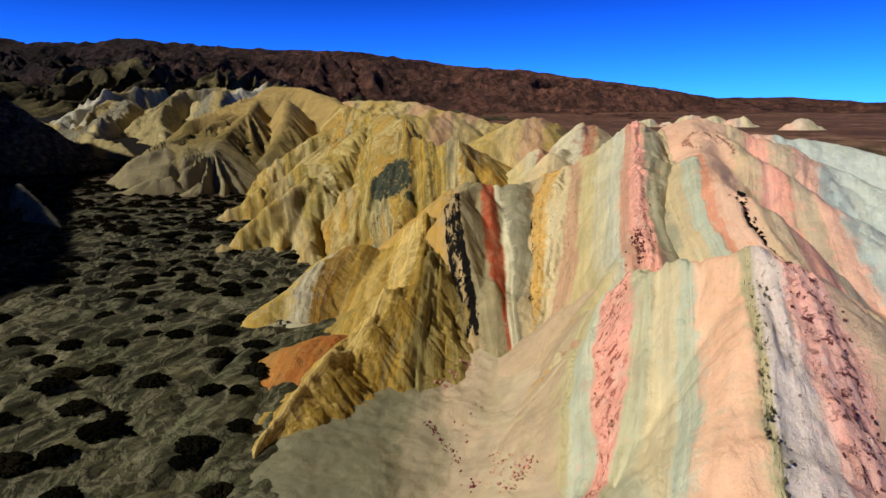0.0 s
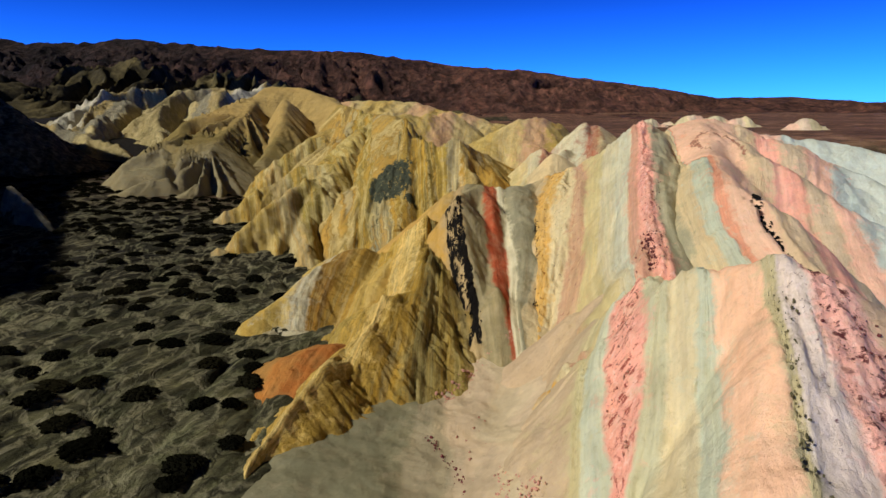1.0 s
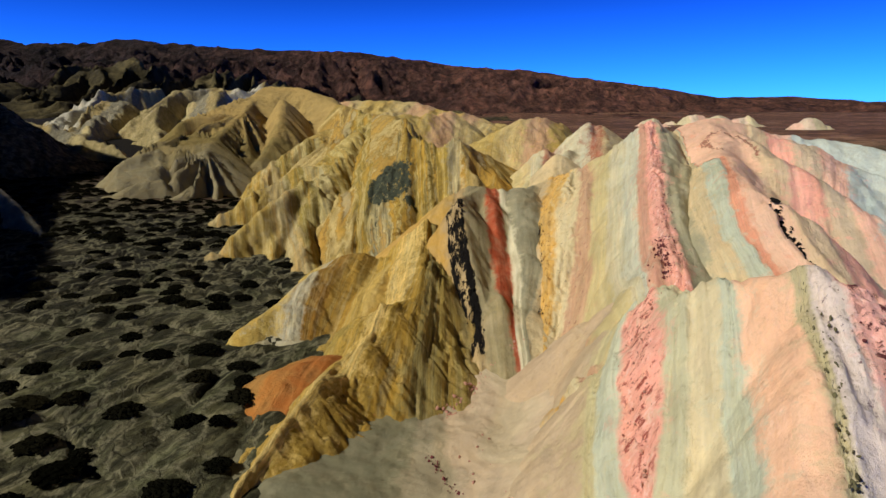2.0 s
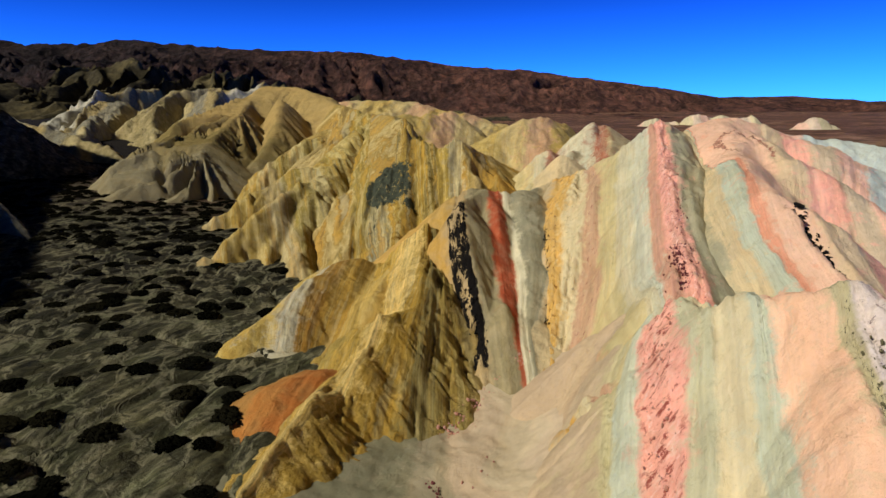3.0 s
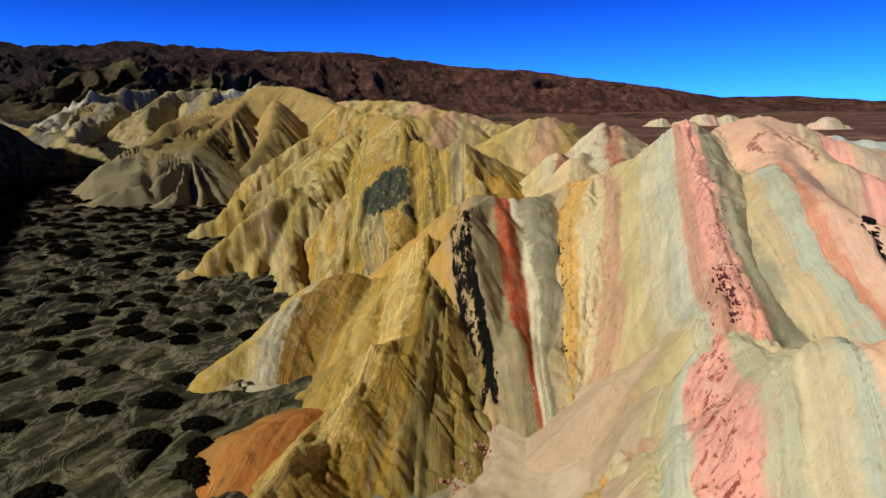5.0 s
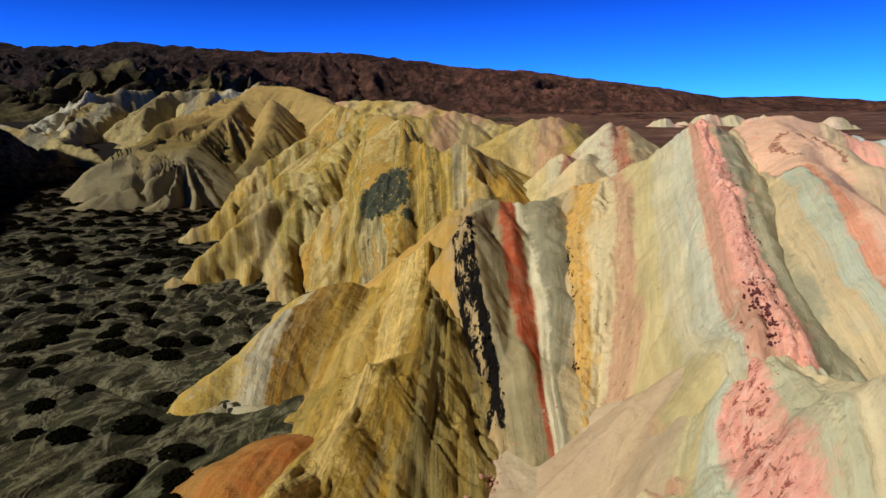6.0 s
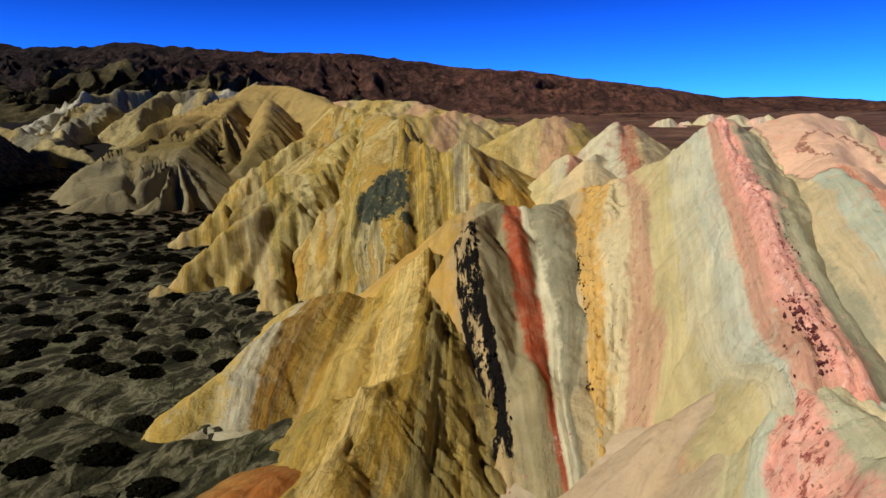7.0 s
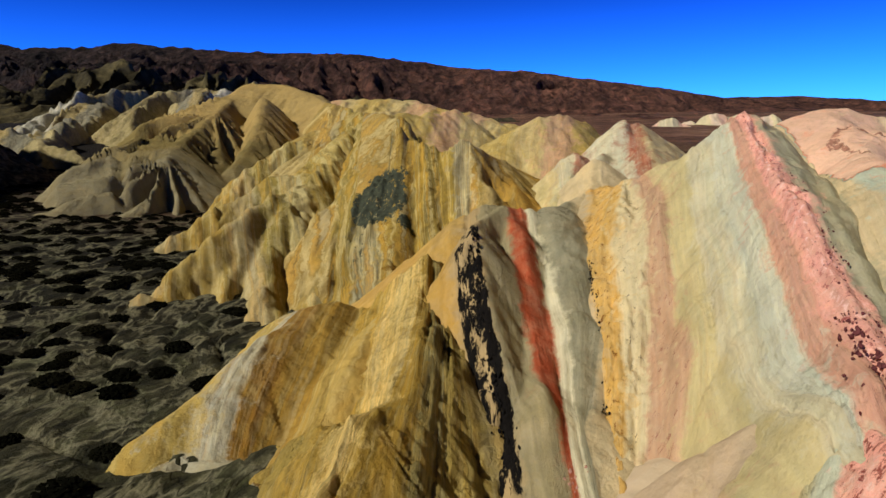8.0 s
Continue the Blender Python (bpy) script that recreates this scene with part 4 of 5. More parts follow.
hill_clay = banded_clay("hill_clay", colors=[(176, 148, 88), (156, 134, 62), (136, 134, 110), (168, 138, 62), (194, 160, 64), (134, 114, 54), (186, 156, 66), (168, 162, 138),
                                      (220, 204, 156), (184, 146, 72)], strata=YELLOW_STRATA, layers=0.62, thin=2.6, streak=6, contrast=0.85, dusty=0.3, wash=0.4, waver=0.3, drawn=0.05, dust_rgb=(208, 190, 136), outcrop=((74, 78, 62), 1.6), rocky=((3, (120, 88, 28), 0.55), (5, (110, 90, 40), 0.52)))
lobed_clay = banded_clay("lobed_clay", colors=[(182, 162, 96), (148, 128, 60), (190, 174, 120), (138, 122, 58), (176, 158, 114), (164, 138, 70)], strata=YELLOW_STRATA, layers=0.42, thin=2.2, streak=3.5, contrast=0.55, dusty=0.5, dust_rgb=(200, 184, 140))
long_clay = banded_clay("long_clay", [(172, 146, 90), (154, 132, 80), (128, 112, 66), (132, 120, 84), (140, 130, 100)], streak=5, contrast=0.35, grain=0.7, depth=0.5, pale=False)
peak_clay = banded_clay("peak_clay", colors=[(200, 180, 116), (196, 186, 150), (168, 90, 66), (196, 192, 162), (150, 56, 34), (190, 170, 120)], strata=PALE_STRATA, layers=0.3, thin=2.0, contrast=0.35)
pale_clay = banded_clay("pale_clay", [(150, 136, 92), (176, 160, 112), (120, 116, 98), (150, 132, 84), (178, 174, 156)], streak=4, contrast=0.5, grain=0.5, depth=0.8)
orange_clay = banded_clay("orange_clay", [(166, 102, 48), (176, 116, 56), (164, 118, 60)], streak=3, contrast=0.35, dusty=0.5, dust_rgb=(184, 150, 92))
# near-black beds hold the hill's shade in their colour; the last is pale
shade_dark_clay = banded_clay("shade_dark_clay", [(40, 36, 27), (52, 48, 36), (34, 31, 24), (112, 108, 92)], streak=3, contrast=0.5, grain=0.6, depth=0.6)
back_clay = banded_clay("back_clay", colors=[(198, 170, 96), (206, 184, 126), (208, 164, 128), (190, 162, 88)], strata=YELLOW_STRATA, layers=0.3, thin=2.0, streak=3, contrast=0.35, wash=0.8, dusty=0.4, grain=0.8, depth=0.4)
cream_clay = banded_clay("cream_clay", [(206, 192, 150), (220, 196, 168), (224, 180, 156), (200, 188, 152)], streak=3, contrast=0.35, grain=0.8, depth=0.4, wash=0.7)
fan_clay = banded_clay("fan_clay", [(122, 118, 92), (156, 144, 116), (190, 168, 138), (190, 172, 140), (194, 172, 142)], streak=2, contrast=0.2, depth=0.12, waver=0.1, specks=0.15, dusty=0.25)


def bands_by(beds):
    return lambda x, y: bed_of(x, y, beds)


def even(width, lean, count):
    return lambda x, y: np.abs(np.mod(even_beds(x, y, width, lean), 2 * count) - count) * 0.999


def dome_beds(x, y):
    """The beds of the pink ridge, whose pale blue band gives way to peach on the dome."""
    u = bed_of(x, y, PINK_BEDS)
    up = np.clip((y - 95 + 2.5 * smooth_noise(x / 4, y / 4, 59)) / 6, 0, 1) * np.clip((u - 1.5) * 3, 0, 1) * np.clip((4.6 - u) * 3, 0, 1)
    up = np.clip((up - 0.5) * 40 + 0.5, 0, 1)
    return u + (4.5 - u) * up


def patch_beds(x, y):
    """The beds of the yellow hill; the grey one starts below the dark patch."""
    u = bed_of(x, y, HILL_BEDS)
    up = np.clip((y - 152 + 3 * smooth_noise(x / 4, y / 4, 57)) / 5, 0, 1) * np.clip((u - 1.6) * 3, 0, 1) * np.clip((3.3 - u) * 3, 0, 1)
    up = np.clip((up - 0.5) * 40 + 0.5, 0, 1)
    return u + (0.6 - u) * up


def rim_beds(x, y):
    """The beds of the banded mound; washed-down white clay lines its foot to the south."""
    u = bed_of(x, y, MOUND_BEDS)
    foot = np.clip(1.2 - (white_banded_mound(x, y) - plain_base(x, y) + 0.35) / 0.3, 0, 1) * np.clip((100 - y) / 4, 0, 1) * np.clip((x + 27) / 2, 0, 1)
    return u + (1.5 - u) * foot


def clay_words(text):
    return [w + " clay band" for w in text.split(", ")]


FRONT_WORDS = clay_words("tan, olive-yellow, pale green, stony pink, pale green-grey, cream, pale grey-green, smooth peach, rocky olive, lilac-grey, rocky pink, tan-grey")
SUMMIT_WORDS = clay_words("tan, bright orange, stony cream, pinkish brown, olive-cream, pale green-grey, pale grey, dusky rose-brown, rocky red-pink, grey-green, cream, pale blue-green, peach")
PINK_WORDS = clay_words("grey-green, cream, pale blue-green, orange-red, peach, cream, rosy pink, grey-beige, peach, pale blue-grey")
BAND_WORDS = clay_words("yellow, dark rocky, grey-tan, brick-red, whitish, grey, orange")
SPUR_WORDS = clay_words("tan-yellow, yellow, pale yellow crest, gullied ochre, gullied olive, grey-olive, tan")
MOUND_WORDS = clay_words("olive-yellow, whitish, orange-brown, ochre, tan-ochre, yellow")
HILL_WORDS = clay_words("ochre, olive-yellow, grey, ochre, yellow, olive, yellow, pale grey, cream, ochre")
FAN_WORDS = [w + " soil" for w in "grey-olive, grey-tan, pinkish tan, pale tan, tan".split(", ")]
PEAK_WORDS = clay_words("pale yellow, cream, dull red, whitish, brick-red, tan")

for name, relief, beds, box, step, clay, rib, words, bands in [
    ("striped_spur", front_spur, bands_by(FRONT_BEDS), (2, 62, -5, 82), 0.22, front_clay, 0.3, "cream spur with pink and pale green upright bands", FRONT_WORDS),
    ("striped_ridge", summit_ridge, bands_by(SUMMIT_BEDS), (0, 75, 62, 160), 0.27, summit_clay, 0.42, "pointed clay ridge with pink, cream and orange upright bands", SUMMIT_WORDS),
    ("pink_ridge", pink_ridge, dome_beds, (8, 150, 30, 180), 0.36, pink_clay, 0.24, "rounded pink and cream clay ridge with a dark crack", PINK_WORDS),
    ("soil_fan", slope_apron, lambda x, y: np.clip((x + 7.5) / 4.2 + 0.7 * smooth_noise(x / 6, y / 6, 91), 0, 4.99), (-26, 40, 0, 105), 0.35, fan_clay, 0.08, "smooth tan fan of washed-down soil below the striped spur", FAN_WORDS),
    ("banded_hill", banded_hill, bands_by(BANDED_BEDS), (-30, 45, 75, 175), 0.27, band_clay, 0.22, "clay hill with grey and brick-red upright bands and a painted sunlit edge", BAND_WORDS),
    ("yellow_spur", yellow_spur, bands_by(SPUR_BEDS), (-35, 20, 50, 135), 0.22, spur_clay, 0.36, "gullied yellow clay spur with a sharp pale crest", SPUR_WORDS),
    ("orange_mound", orange_mound, even(2.5, 0.3, 3), (-30, -4, 64, 92), 0.25, orange_clay, 0.1, "small smooth orange clay mound at the spur's foot", ()),
    ("banded_mound", white_banded_mound, rim_beds, (-50, 5, 80, 140), 0.27, mound_clay, 0.22, "yellow clay mound with one broad whitish band", MOUND_WORDS),
] + [
    ("yellow_hill", yellow_hill, patch_beds, (-75, 45, 115, 300), 0.45, hill_clay, 0.7, "high ochre hill with upright yellow and grey bands", HILL_WORDS),
    ("lobed_hill", lobed_hill, even(5.5, -0.3, 6), (-75, 5, 115, 240), 0.45, lobed_clay, 0.6, "ochre clay hill whose lobes end on the wash", ()),
    ("long_hill", long_hill, lambda x, y: np.clip(4.5 - (y - 212 - 0.1 * (x + 80) + 7 * smooth_noise(x / 11, y / 11, 96)) / 12, 0, 4.99), (-130, -20, 190, 370), 0.7, long_clay, 0.5, "long olive and tan hill with deep gullies", ()),
    ("pale_peak", white_peak, bands_by(PEAK_BEDS), (10, 80, 145, 225), 0.5, peak_clay, 0.35, "small pale clay peak with a brick-red band", PEAK_WORDS),
    ("back_hill", back_hill, even(8, 0.2, 4), (-100, 80, 190, 400), 0.9, back_clay, 0.5, "low yellow and pink clay mounds on the plain", ()),
    ("shaded_hill", dark_hill, lambda x, y: np.maximum(np.minimum(even(11, -0.4, 4)(x, y), 2.4), 3.5 * np.clip((x + 108) / 6, 0, 1) * np.clip(1.9 - np.abs(y - 143 + 0.5 * (x + 87)) / 2.2 + 0.4 * smooth_noise(x / 2, y / 2, 58), 0, 1)), (-300, -75, 110, 330), 0.8, shade_dark_clay, 0.6, "dark shaded hill with pale spurs beyond the wash", ()),
    ("west_ridge", west_ridge, even(14, -0.3, 4), (-440, -110, -110, 420), 1.8, shade_dark_clay, 0.8, "high dark ridge added out of view west of the wash to shade it", ()),
    ("badland_hill", pale_badlands, even(12, -0.3, 5), (-330, -90, 250, 580), 0.9, pale_clay, 0.9, "cream and grey badland hills at the head of the wash", ()),
]:
    tagged(hill(name, relief, beds, *box, step, clay, rib, words=bands, limit=([60, 75, 90, 110, 130], [26, 26, 27.5, 33.5, 37]) if name == "pink_ridge" else None), words, "hill")

for spot in FAR_MOUNDS:
    mx, my, wide, deep = spot[:4]
    tagged(hill("cream_mound", far_mound(*spot), even(7, 0.2, 4), mx - 2.2 * wide, mx + 2.2 * wide, my - 2.2 * deep, my + 2.2 * deep, 1.0, cream_clay, 0.3), "low cream and pink clay mound far out on the plain", "hill", "mounds on the plain")


def range_height(x, y):
    """The dark mountain range: one long crest that falls to the east, cut by many gullies."""
    top = np.interp(x, [-2400, -1603, -1504, -1400, -1195, -990, -788, -583, -296, -173, 33, 281, 510, 761, 1014, 1284, 1639, 2600], [318, 301, 279, 283, 293, 281, 270, 254, 242, 228, 201, 187, 155, 124, 86, 90, 62, 54])
    back = np.clip(1 - np.abs(y - 2400) / 1500, 0, 1)
    bend = 70 * smooth_noise(x / 420, y / 420, 61) + 25 * smooth_noise(x / 130, y / 130, 60)
    cuts = ridged(x + bend, y + bend, ((300, 1.0), (150, 0.8), (75, 0.6), (38, 0.45), (20, 0.3)), 62)
    high = np.clip((top - 20) / 180, 0.2, 1.2)
    slope = np.clip((2400 - y) / 500, 0, 1) * np.clip(back * 1.6, 0, 1)
    rim = ridged(x + bend, y, ((150, 1.0), (60, 0.7), (28, 0.5)), 75)
    return 20 + (top - 20) * back ** 1.2 + 95 * (cuts - 0.5) * slope * high + 13 * (rim - 0.35) * high


rxs, rys = np.arange(-2200, 2300, 7), np.arange(900, 2600, 10)
rgx, rgy = np.meshgrid(rxs, rys)
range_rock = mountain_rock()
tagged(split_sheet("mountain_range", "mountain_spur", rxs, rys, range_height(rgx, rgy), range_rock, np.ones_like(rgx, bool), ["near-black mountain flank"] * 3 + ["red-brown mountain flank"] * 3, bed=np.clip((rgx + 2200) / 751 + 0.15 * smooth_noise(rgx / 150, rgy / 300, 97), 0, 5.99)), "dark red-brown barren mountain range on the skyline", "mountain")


def foothill_height(x, y):
    top = np.interp(x, [-1500, -800, -540, -400, -313, -265, -224, -155, -93, 60], [135, 100, 90, 88, 87, 79, 72, 60, 48, 30])
    back = np.clip(1 - np.abs(y - 800) / 260, 0, 1)
    bend = 16 * smooth_noise(x / 60, y / 60, 80) + 5 * smooth_noise(x / 20, y / 30, 79)
    cuts = ridged(x + bend, y / 4, ((44, 1.0), (21, 0.9), (11, 0.6)), 81)
    return 20 + (top - 20) * back + 42 * (cuts - 0.62) * np.clip(back * 2, 0, 1) * np.clip((top - 20) / 50, 0.1, 1)


fxs, fys = np.arange(-900, 80, 2.6), np.arange(540, 900, 3.5)
fgx, fgy = np.meshgrid(fxs, fys)
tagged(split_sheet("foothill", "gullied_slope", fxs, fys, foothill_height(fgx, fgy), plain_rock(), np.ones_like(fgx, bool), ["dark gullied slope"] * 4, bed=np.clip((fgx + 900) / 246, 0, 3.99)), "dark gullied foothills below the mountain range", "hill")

# ---------------------------------------------------------------- shrubs and rocks
def part(name, bm, material, parent, label=""):
    """Links a bmesh as one mesh under a thing."""
    me = bpy.data.meshes.new(name)
    bm.to_mesh(me)
    bm.free()
    me.materials.append(material)
    ob = new(name, me)
    ob.parent = parent
    return tagged(ob, label)


def leaf_material():
    n = Nodes("shrub_leaf", 0.8)
    tone = n.add("ObjectInfo").outputs["Random"]
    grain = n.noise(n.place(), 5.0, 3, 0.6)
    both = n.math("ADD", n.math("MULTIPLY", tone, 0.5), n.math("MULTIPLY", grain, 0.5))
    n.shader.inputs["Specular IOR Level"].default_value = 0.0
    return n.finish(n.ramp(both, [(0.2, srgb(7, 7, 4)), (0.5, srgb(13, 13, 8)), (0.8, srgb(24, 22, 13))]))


shrub_leaf, shrub_wood = leaf_material(), plain_material("shrub_wood", (70, 58, 46), 0.9, 0.3, 12)


def shrub(seed):
    """A desert shrub: a fan of thin stems and a broad, open crown of small leaf tufts."""
    rng = random.Random(seed)
    top = new("shrub")
    crown, wood = bmesh.new(), bmesh.new()
    for _ in range(9):
        a, lean, size = rng.uniform(0, 6.283), rng.uniform(0.2, 0.9), rng.uniform(0.8, 1.25)
        tip = Vector((math.cos(a) * lean, math.sin(a) * lean, size * 0.85))
        side = Vector((-math.sin(a), math.cos(a), 0)) * 0.03
        up = Vector((0, 0, 0.05))
        foot = [wood.verts.new(v) for v in (side, -side, up)]
        end = wood.verts.new(tip)
        for i in range(3):
            wood.faces.new((foot[i], foot[(i + 1) % 3], end))
    for _ in range(170):
        a, r = rng.uniform(0, 6.283), math.sqrt(rng.random()) * rng.uniform(0.85, 1.2)
        z = (0.12 + 0.75 * rng.random() ** 0.7) * math.sqrt(max(0.12, 1.25 - r * r))
        c = Vector((math.cos(a) * r, math.sin(a) * r, z))
        s = rng.uniform(0.16, 0.32)
        turn = Euler((rng.uniform(0, 6), rng.uniform(0, 6), rng.uniform(0, 6))).to_matrix()
        ring = [crown.verts.new(c + turn @ Vector((math.cos(k * 1.2566) * s * rng.uniform(0.7, 1.2), math.sin(k * 1.2566) * s * rng.uniform(0.7, 1.2), 0))) for k in range(5)]
        peak, low = crown.verts.new(c + turn @ Vector((0, 0, s * 0.7))), crown.verts.new(c - turn @ Vector((0, 0, s * 0.7)))
        for k in range(5):
            crown.faces.new((ring[k], ring[(k + 1) % 5], peak))
            crown.faces.new((ring[(k + 1) % 5], ring[k], low))
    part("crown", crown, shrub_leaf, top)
    part("stems", wood, shrub_wood, top)
    return tagged(top, "low dark olive desert shrub on the gravel wash", "shrub", "shrubs on the wash")


def surface(x, y):
    """The height of the highest hill at each place, and whether it rises above the ground there."""
    low = plain(x, y)
    high = np.max([f(x, y) for f in (front_spur, summit_ridge, pink_ridge, slope_apron, banded_hill, yellow_spur, white_banded_mound,
                                     yellow_hill, lobed_hill, long_hill, dark_hill, pale_badlands, orange_mound)], 0)
    return np.maximum(low, high), high > low - 0.4


SHRUBS_NEAR = [(-37.7, 60.1), (-33.4, 56.0), (-33.7, 59.3), (-34.6, 51.2), (-23.6, 55.0), (-23.9, 52.2), (-19.2, 48.3), (-31.3, 46.2), (-20.7, 59.1), (-26.4, 66.9),
               (-23.2, 66.9), (-33.2, 67.5), (-39.7, 69.4), (-43.3, 68.0), (-42.9, 64.4), (-37.5, 49.1), (-47.8, 71.1), (-54.0, 76.2), (-47.6, 76.4), (-25.2, 80.6),
               (-23.6, 76.6), (-22.8, 72.4), (-31.7, 85.4), (-42.1, 87.7), (-36.3, 82.3), (-39.7, 82.3), (-29.2, 77.4), (-49.5, 88.7)]
SHRUBS_FAR = [(-40.3, 92.2), (-46.5, 95.2), (-47.2, 99.2), (-40.3, 102.9), (-35.8, 102.5), (-43.7, 104.4), (-37.4, 106.8), (-43.0, 114.1), (-45.6, 108.3), (-45.8, 111.2),
              (-50.0, 111.6), (-49.4, 114.6), (-53.6, 108.9), (-51.4, 105.1), (-52.8, 102.4), (-56.6, 116.4), (-47.6, 119.8), (-52.9, 121.2), (-57.8, 130.2), (-53.7, 132.6),
              (-62.0, 126.9), (-62.5, 120.5), (-67.4, 124.5), (-83.3, 159.0), (-69.4, 155.9), (-54.8, 140.3), (-60.5, 137.2), (-65.7, 140.5), (-63.1, 145.3), (-59.9, 155.3),
              (-69.5, 162.7), (-31.1, 91.9), (-34.9, 116.3), (-44.9, 132.3), (-47.4, 126.8), (-56.3, 166.6), (-63.8, 165.5), (-79.3, 165.1), (-86.0, 167.2)]
grow = random.Random(5)
spots = list(SHRUBS_NEAR) + list(SHRUBS_FAR)
tries = np.array([(grow.uniform(-190, -22), grow.uniform(48, 270)) for _ in range(6000)])
covered = surface(tries[:, 0], tries[:, 1])[1]
for (x, y), under in zip(tries, covered):
    if len(spots) >= 285:
        break
    if under or (x > -38 and y < 100):
        continue
    gap = 3.4 + 1.6 * grow.random()
    if all((x - a) ** 2 + (y - b) ** 2 > gap * gap for a, b in spots):
        spots.append((float(x), float(y)))
levels = plain(np.array([p[0] for p in spots]), np.array([p[1] for p in spots]))
models = [shrub(k) for k in range(6)]
for k, (x, y) in enumerate(spots):
    size = grow.uniform(0.9, 1.4)
    m = Matrix.LocRotScale((x, y, float(levels[k]) - 0.08), Euler((0, 0, grow.uniform(0, 6.28))), None)
    ob = models[k] if k < 6 else copy_thing(models[k % 6], m)
    ob.matrix_basis = m
    ob.scale = (size * grow.uniform(1.1, 1.6), size * grow.uniform(1.0, 1.35), size * grow.uniform(0.45, 0.68))


# the far scrub, too thick to count
far_scrub = np.array([(grow.uniform(-200, -40), grow.uniform(140, 300)) for _ in range(2000)])
bare = ~surface(far_scrub[:, 0], far_scrub[:, 1])[1]
far_scrub = far_scrub[bare][:560]
crown_mesh = models[0].children[0].data
crown_points = np.array([v.co for v in crown_mesh.vertices])
crown_faces = np.array([p.vertices for p in crown_mesh.polygons])
crown_faces = crown_faces[(np.arange(len(crown_faces)) // 10) % 3 == 0]
scrub_levels = plain(far_scrub[:, 0], far_scrub[:, 1])
scrub_points, scrub_faces = [], []
for k, ((x, y), z) in enumerate(zip(far_scrub, scrub_levels)):
    size = grow.uniform(0.6, 1.2)
    scrub_points.append(crown_points * (size * 1.3, size * 1.2, size * 0.7) + (x, y, z - 0.05))
    scrub_faces.append(crown_faces + k * len(crown_points))
scrub_mesh = bpy.data.meshes.new("scrub")
scrub_mesh.from_pydata(np.concatenate(scrub_points).tolist(), [], np.concatenate(scrub_faces).tolist())
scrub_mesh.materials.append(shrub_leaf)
tagged(new("scrub", scrub_mesh), "thick dark desert scrub on the far wash", "scrub", kind="stuff")


def rock_material(name, rgb):
    n = Nodes(name, 0.9)
    tone = n.add("ObjectInfo").outputs["Random"]
    grain = n.noise(n.place(), 2.5, 6, 0.7)
    c = srgb(*rgb)
    both = n.math("ADD", n.math("MULTIPLY", tone, 0.4), n.math("MULTIPLY", grain, 0.6))
    return n.finish(n.ramp(both, [(0.25, tuple(v * 0.5 for v in c)), (0.55, c), (0.8, tuple(min(1, v * 1.5) for v in c))]), grain, 0.12)


def rock_mesh(seed, material, name="rock", tall=1.0):
    """A broken rock: a rough block with flat, uneven faces."""
    rng = random.Random(seed)
    bm = bmesh.new()
    bmesh.ops.create_icosphere(bm, subdivisions=1, radius=1.0)
    cuts = [(Vector((rng.uniform(-1, 1), rng.uniform(-1, 1), rng.uniform(-0.6, 1))).normalized(), rng.uniform(0.5, 0.85)) for _ in range(9)]
    for v in bm.verts:
        for way, far in cuts:
            over = v.co.dot(way) - far
            if over > 0:
                v.co -= way * over
        v.co += Vector((rng.uniform(-1, 1), rng.uniform(-1, 1), rng.uniform(-1, 1))) * 0.22
        v.co.z *= tall
    me = bpy.data.meshes.new(name)
    bm.to_mesh(me)
    bm.free()
    me.materials.append(material)
    return me


# the near-black rock colour also stands for shade in cracks and on rock faces
shaded_black_rock, pink_rock = rock_material("shaded_black_rock", (20, 17, 14)), rock_material("pink_rock", (206, 152, 130))
purple_rock, grey_rock, tan_rock = rock_material("purple_rock", (110, 60, 60)), rock_material("grey_rock", (52, 56, 46)), rock_material("tan_rock", (170, 138, 104))
olive_rock = rock_material("olive_rock", (104, 98, 70))
stone = random.Random(9)


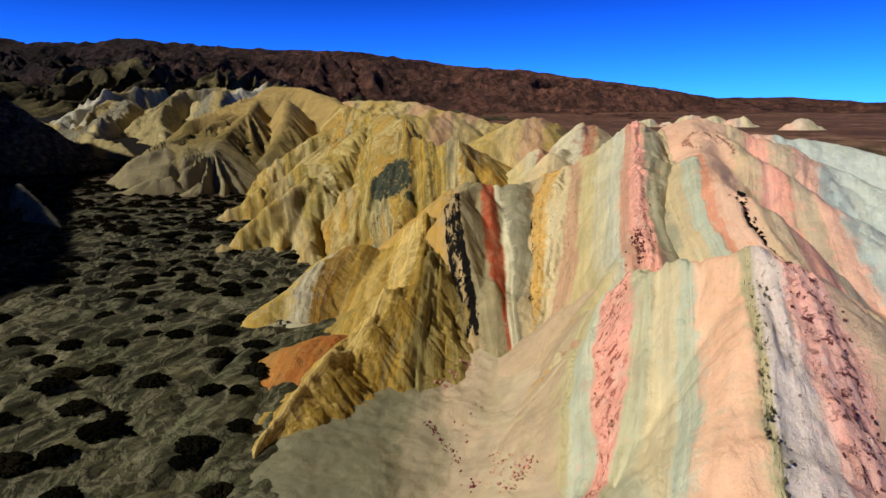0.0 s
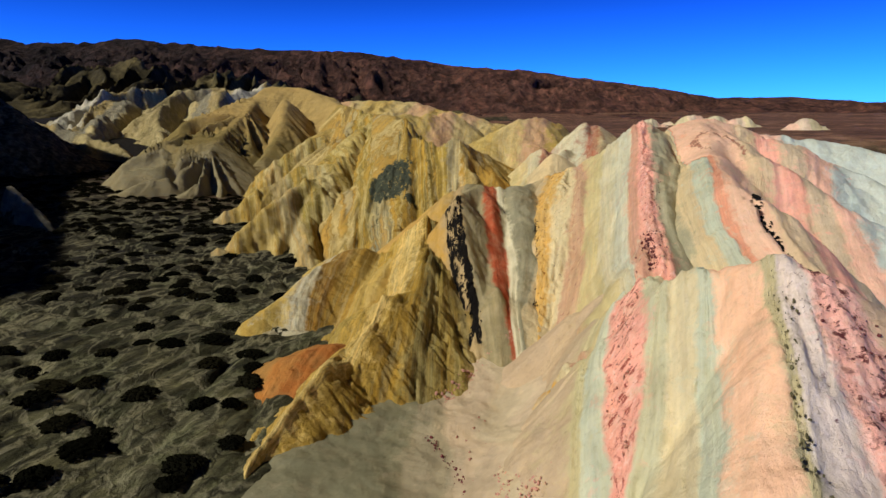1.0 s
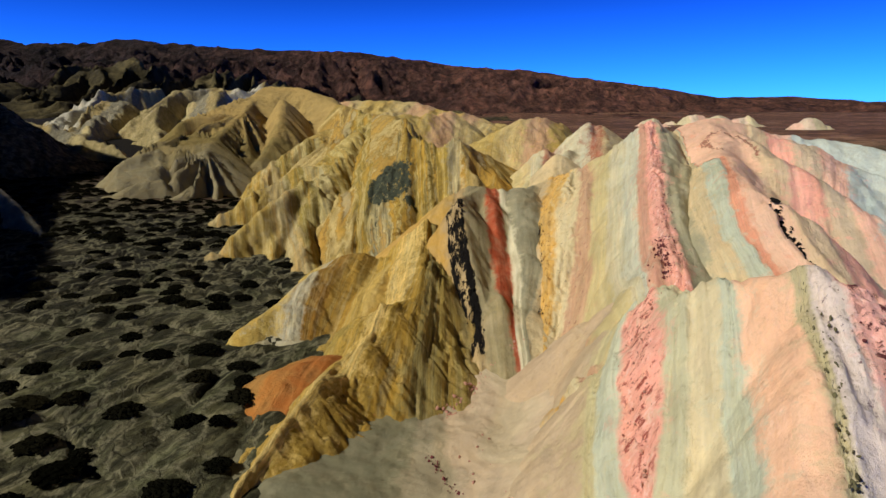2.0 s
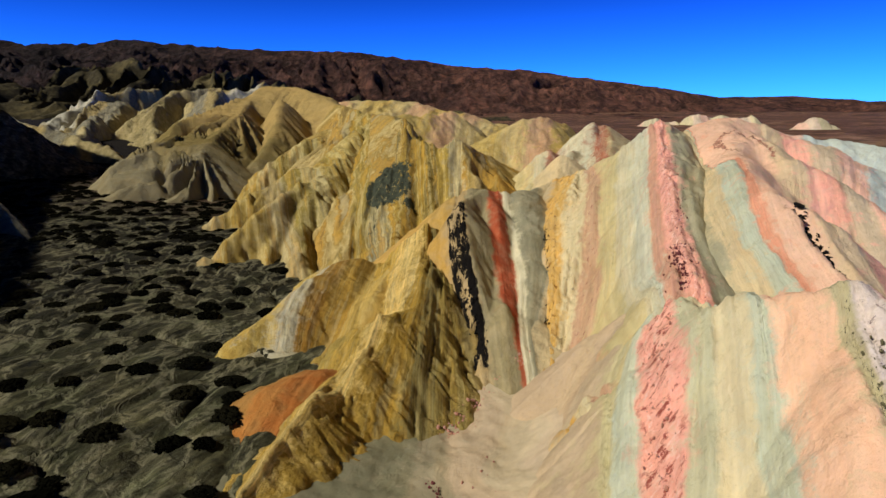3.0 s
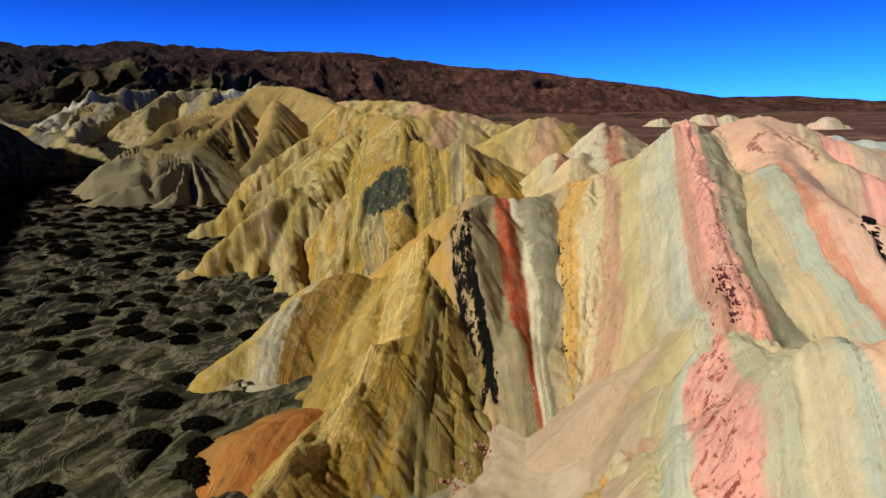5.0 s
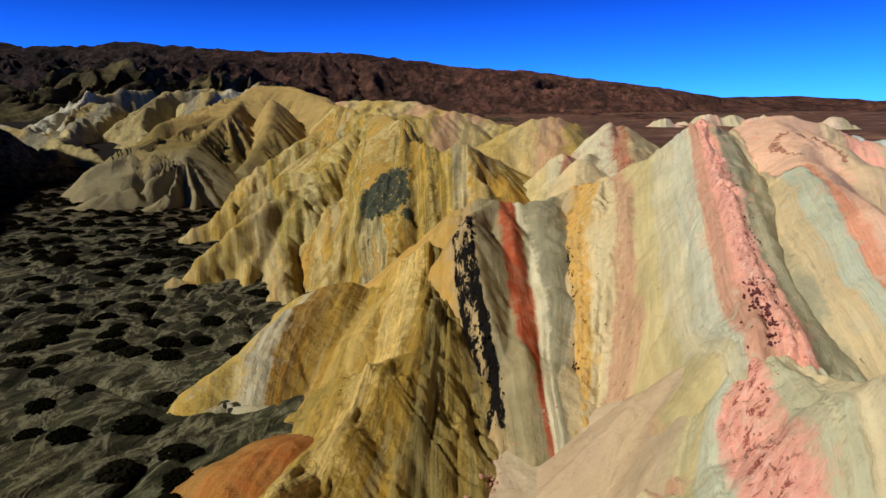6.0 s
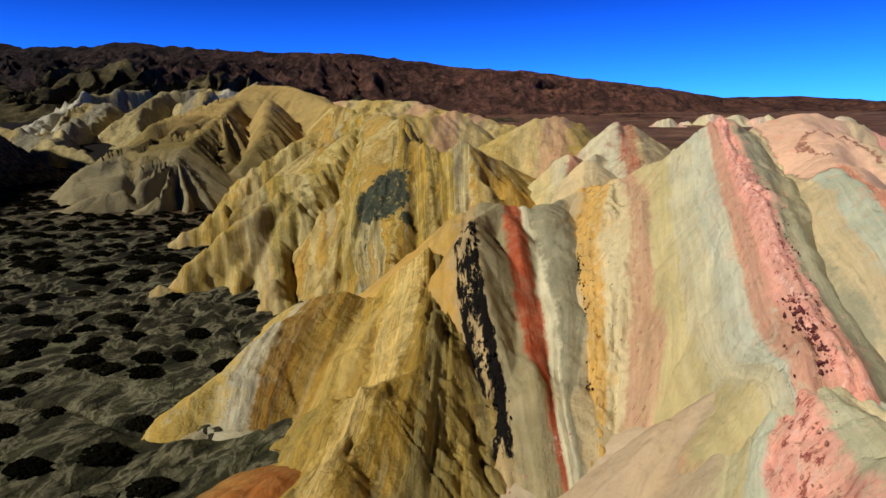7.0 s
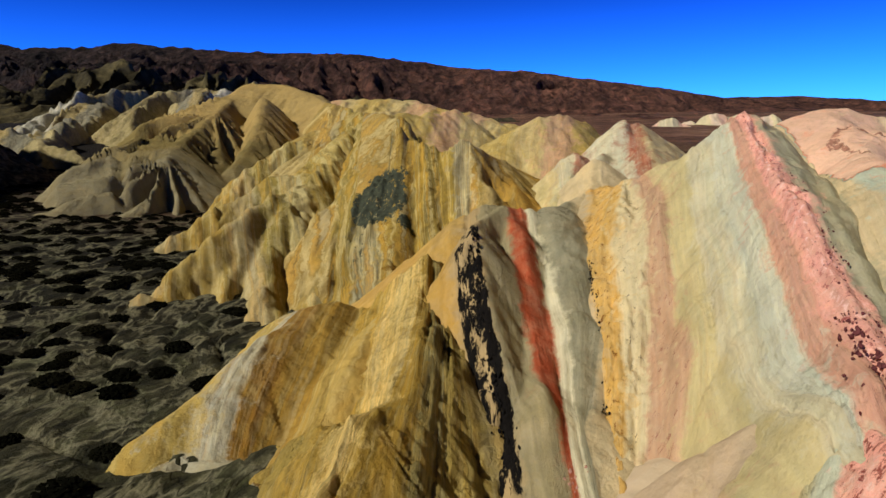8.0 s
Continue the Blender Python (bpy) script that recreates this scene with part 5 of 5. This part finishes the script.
def scatter(line, count, loose, wide, sizes, material, label, group, tall=1.0, name="rock", long=1.0):
    """Rocks strewn along a line on the plan, half sunk into the slope under them."""
    kinds = [rock_mesh(100 + k, material, name, tall) for k in range(4)]
    lengths = [math.dist(a, b) for a, b in zip(line, line[1:])]
    made = []
    for k in range(count):
        go = stone.uniform(0, sum(lengths))
        for (a, b), size in zip(zip(line, line[1:]), lengths):
            if go <= size:
                break
            go -= size
        t = min(go / size, 1)
        off = stone.gauss(0, wide)
        ux, uy = (b[0] - a[0]) / size, (b[1] - a[1]) / size
        x, y = a[0] + ux * go - uy * off, a[1] + uy * go + ux * off
        s = sizes[0] + (sizes[1] - sizes[0]) * stone.random() ** 2
        ob = new(name, kinds[k % 4]) if k < loose * 0.6 else None
        made.append((ob, x, y, s, Euler((stone.uniform(-0.3, 0.3), stone.uniform(-0.3, 0.3), math.atan2(uy, ux) + stone.uniform(-0.4, 0.4))),
                     (s * long * stone.uniform(0.8, 1.3), s * stone.uniform(0.6, 1.0), s * stone.uniform(0.7, 1.2))))
    tops = surface(np.array([m[1] for m in made]), np.array([m[2] for m in made]))[0]
    shapes = [np.array([v.co for v in me.vertices]) for me in kinds]
    corners = [np.array([p.vertices for p in me.polygons]) for me in kinds]
    points, faces, total = [], [], 0
    for k, ((ob, x, y, s, turn, size), z) in enumerate(zip(made, tops)):
        m = Matrix.LocRotScale((x, y, float(z) - 0.12 * s), turn, size)
        if ob:
            ob.matrix_basis = m
            tagged(ob, label, "rock", group)
        else:
            a = np.array(m)
            points.append(shapes[k % 4] @ a[:3, :3].T + a[:3, 3])
            faces.append(corners[k % 4] + total)
            total += len(shapes[k % 4])
    if points:
        me = bpy.data.meshes.new("rubble")
        me.from_pydata(np.concatenate(points).tolist(), [], np.concatenate(faces).tolist())
        me.materials.append(material)
        tagged(new("rubble", me), label, "rubble", kind="stuff")


scatter([(2.0, 112), (2.1, 103), (3.5, 96), (4.3, 91.5), (4.7, 87)], 240, 60, 0.42, (0.06, 0.26), shaded_black_rock, "jagged black rock along the dark clay band", "black rocks", 1.3, long=1.7)
# these blocks are added for the fissure's deep shade
scatter([(36.2, 77.6), (36.7, 75), (37.1, 72.6), (37.8, 69.8), (38.6, 68)], 150, 30, 0.22, (0.06, 0.24), shaded_black_rock, "near-black block standing for the deep shade in the crack of the pink ridge", "crack rocks", 1.1, long=2.8)
scatter([(34.8, 112), (31.0, 100), (28.2, 90)], 60, 18, 0.6, (0.04, 0.15), purple_rock, "small dark red stone on the pink band", "dark red stones")
scatter([(28.2, 90), (25.8, 81), (23.8, 74), (22.8, 71)], 110, 33, 0.6, (0.04, 0.14), purple_rock, "dark purple rock on the pink band", "dark red stones", long=1.3)
scatter([(25.4, 80), (24.3, 75.5), (23.2, 71.6)], 170, 45, 0.7, (0.06, 0.24), purple_rock, "dark purple rock on the pink band above the saddle", "saddle rocks", long=1.2)
scatter([(20.5, 69), (16.6, 58), (14.0, 50), (12.6, 45)], 90, 27, 0.6, (0.06, 0.24), pink_rock, "pink stone on the pink band of the spur", "pink stones")
scatter([(27.6, 48), (27.0, 42), (26, 37), (25, 32)], 90, 27, 1.1, (0.05, 0.2), purple_rock, "dark rock on the rocky pink band", "dark red stones", long=1.4)
scatter([(26.4, 55), (23.5, 45), (20.8, 38.5), (19.2, 33.5), (18, 29)], 90, 24, 0.25, (0.06, 0.2), olive_rock, "olive-grey rock along the crest seam", "grey rocks", long=1.6)
scatter([(10.0, 88.0), (8.3, 85.7), (6.4, 83.8), (5.4, 82.6), (3.6, 79.7), (0.7, 74.2), (-0.8, 72.4)], 190, 36, 0.6, (0.08, 0.34), pink_rock, "pink stone fallen into the gully", "fallen stones")
scatter([(-0.1, 75.3), (2.9, 68.3), (4.0, 61), (5.2, 52.4)], 70, 24, 1.3, (0.1, 0.36), pink_rock, "pink stone on the soil fan", "fallen stones")
scatter([(3.6, 54), (5.2, 51.5), (7.4, 49)], 130, 24, 1.1, (0.07, 0.24), pink_rock, "pink stone in a heap on the soil fan", "fallen stones")
scatter([(-1.9, 65.2), (0.3, 59.8), (1.5, 56.7), (2.8, 50.6)], 70, 18, 0.3, (0.07, 0.3), purple_rock, "dark stone along a crack in the soil fan", "crack stones")
scatter([(16.3, 114), (15.2, 105.6), (14.6, 97.6), (13.4, 93.4)], 170, 30, 0.2, (0.05, 0.18), shaded_black_rock, "dark stone in the seam beside the orange band", "seam stones", long=1.8)
scatter([(-11.5, 159), (-10.5, 149)], 60, 36, 1.9, (0.1, 0.26), grey_rock, "dark grey-green rock in the patch on the yellow hill", "grey-green rocks", 0.5)
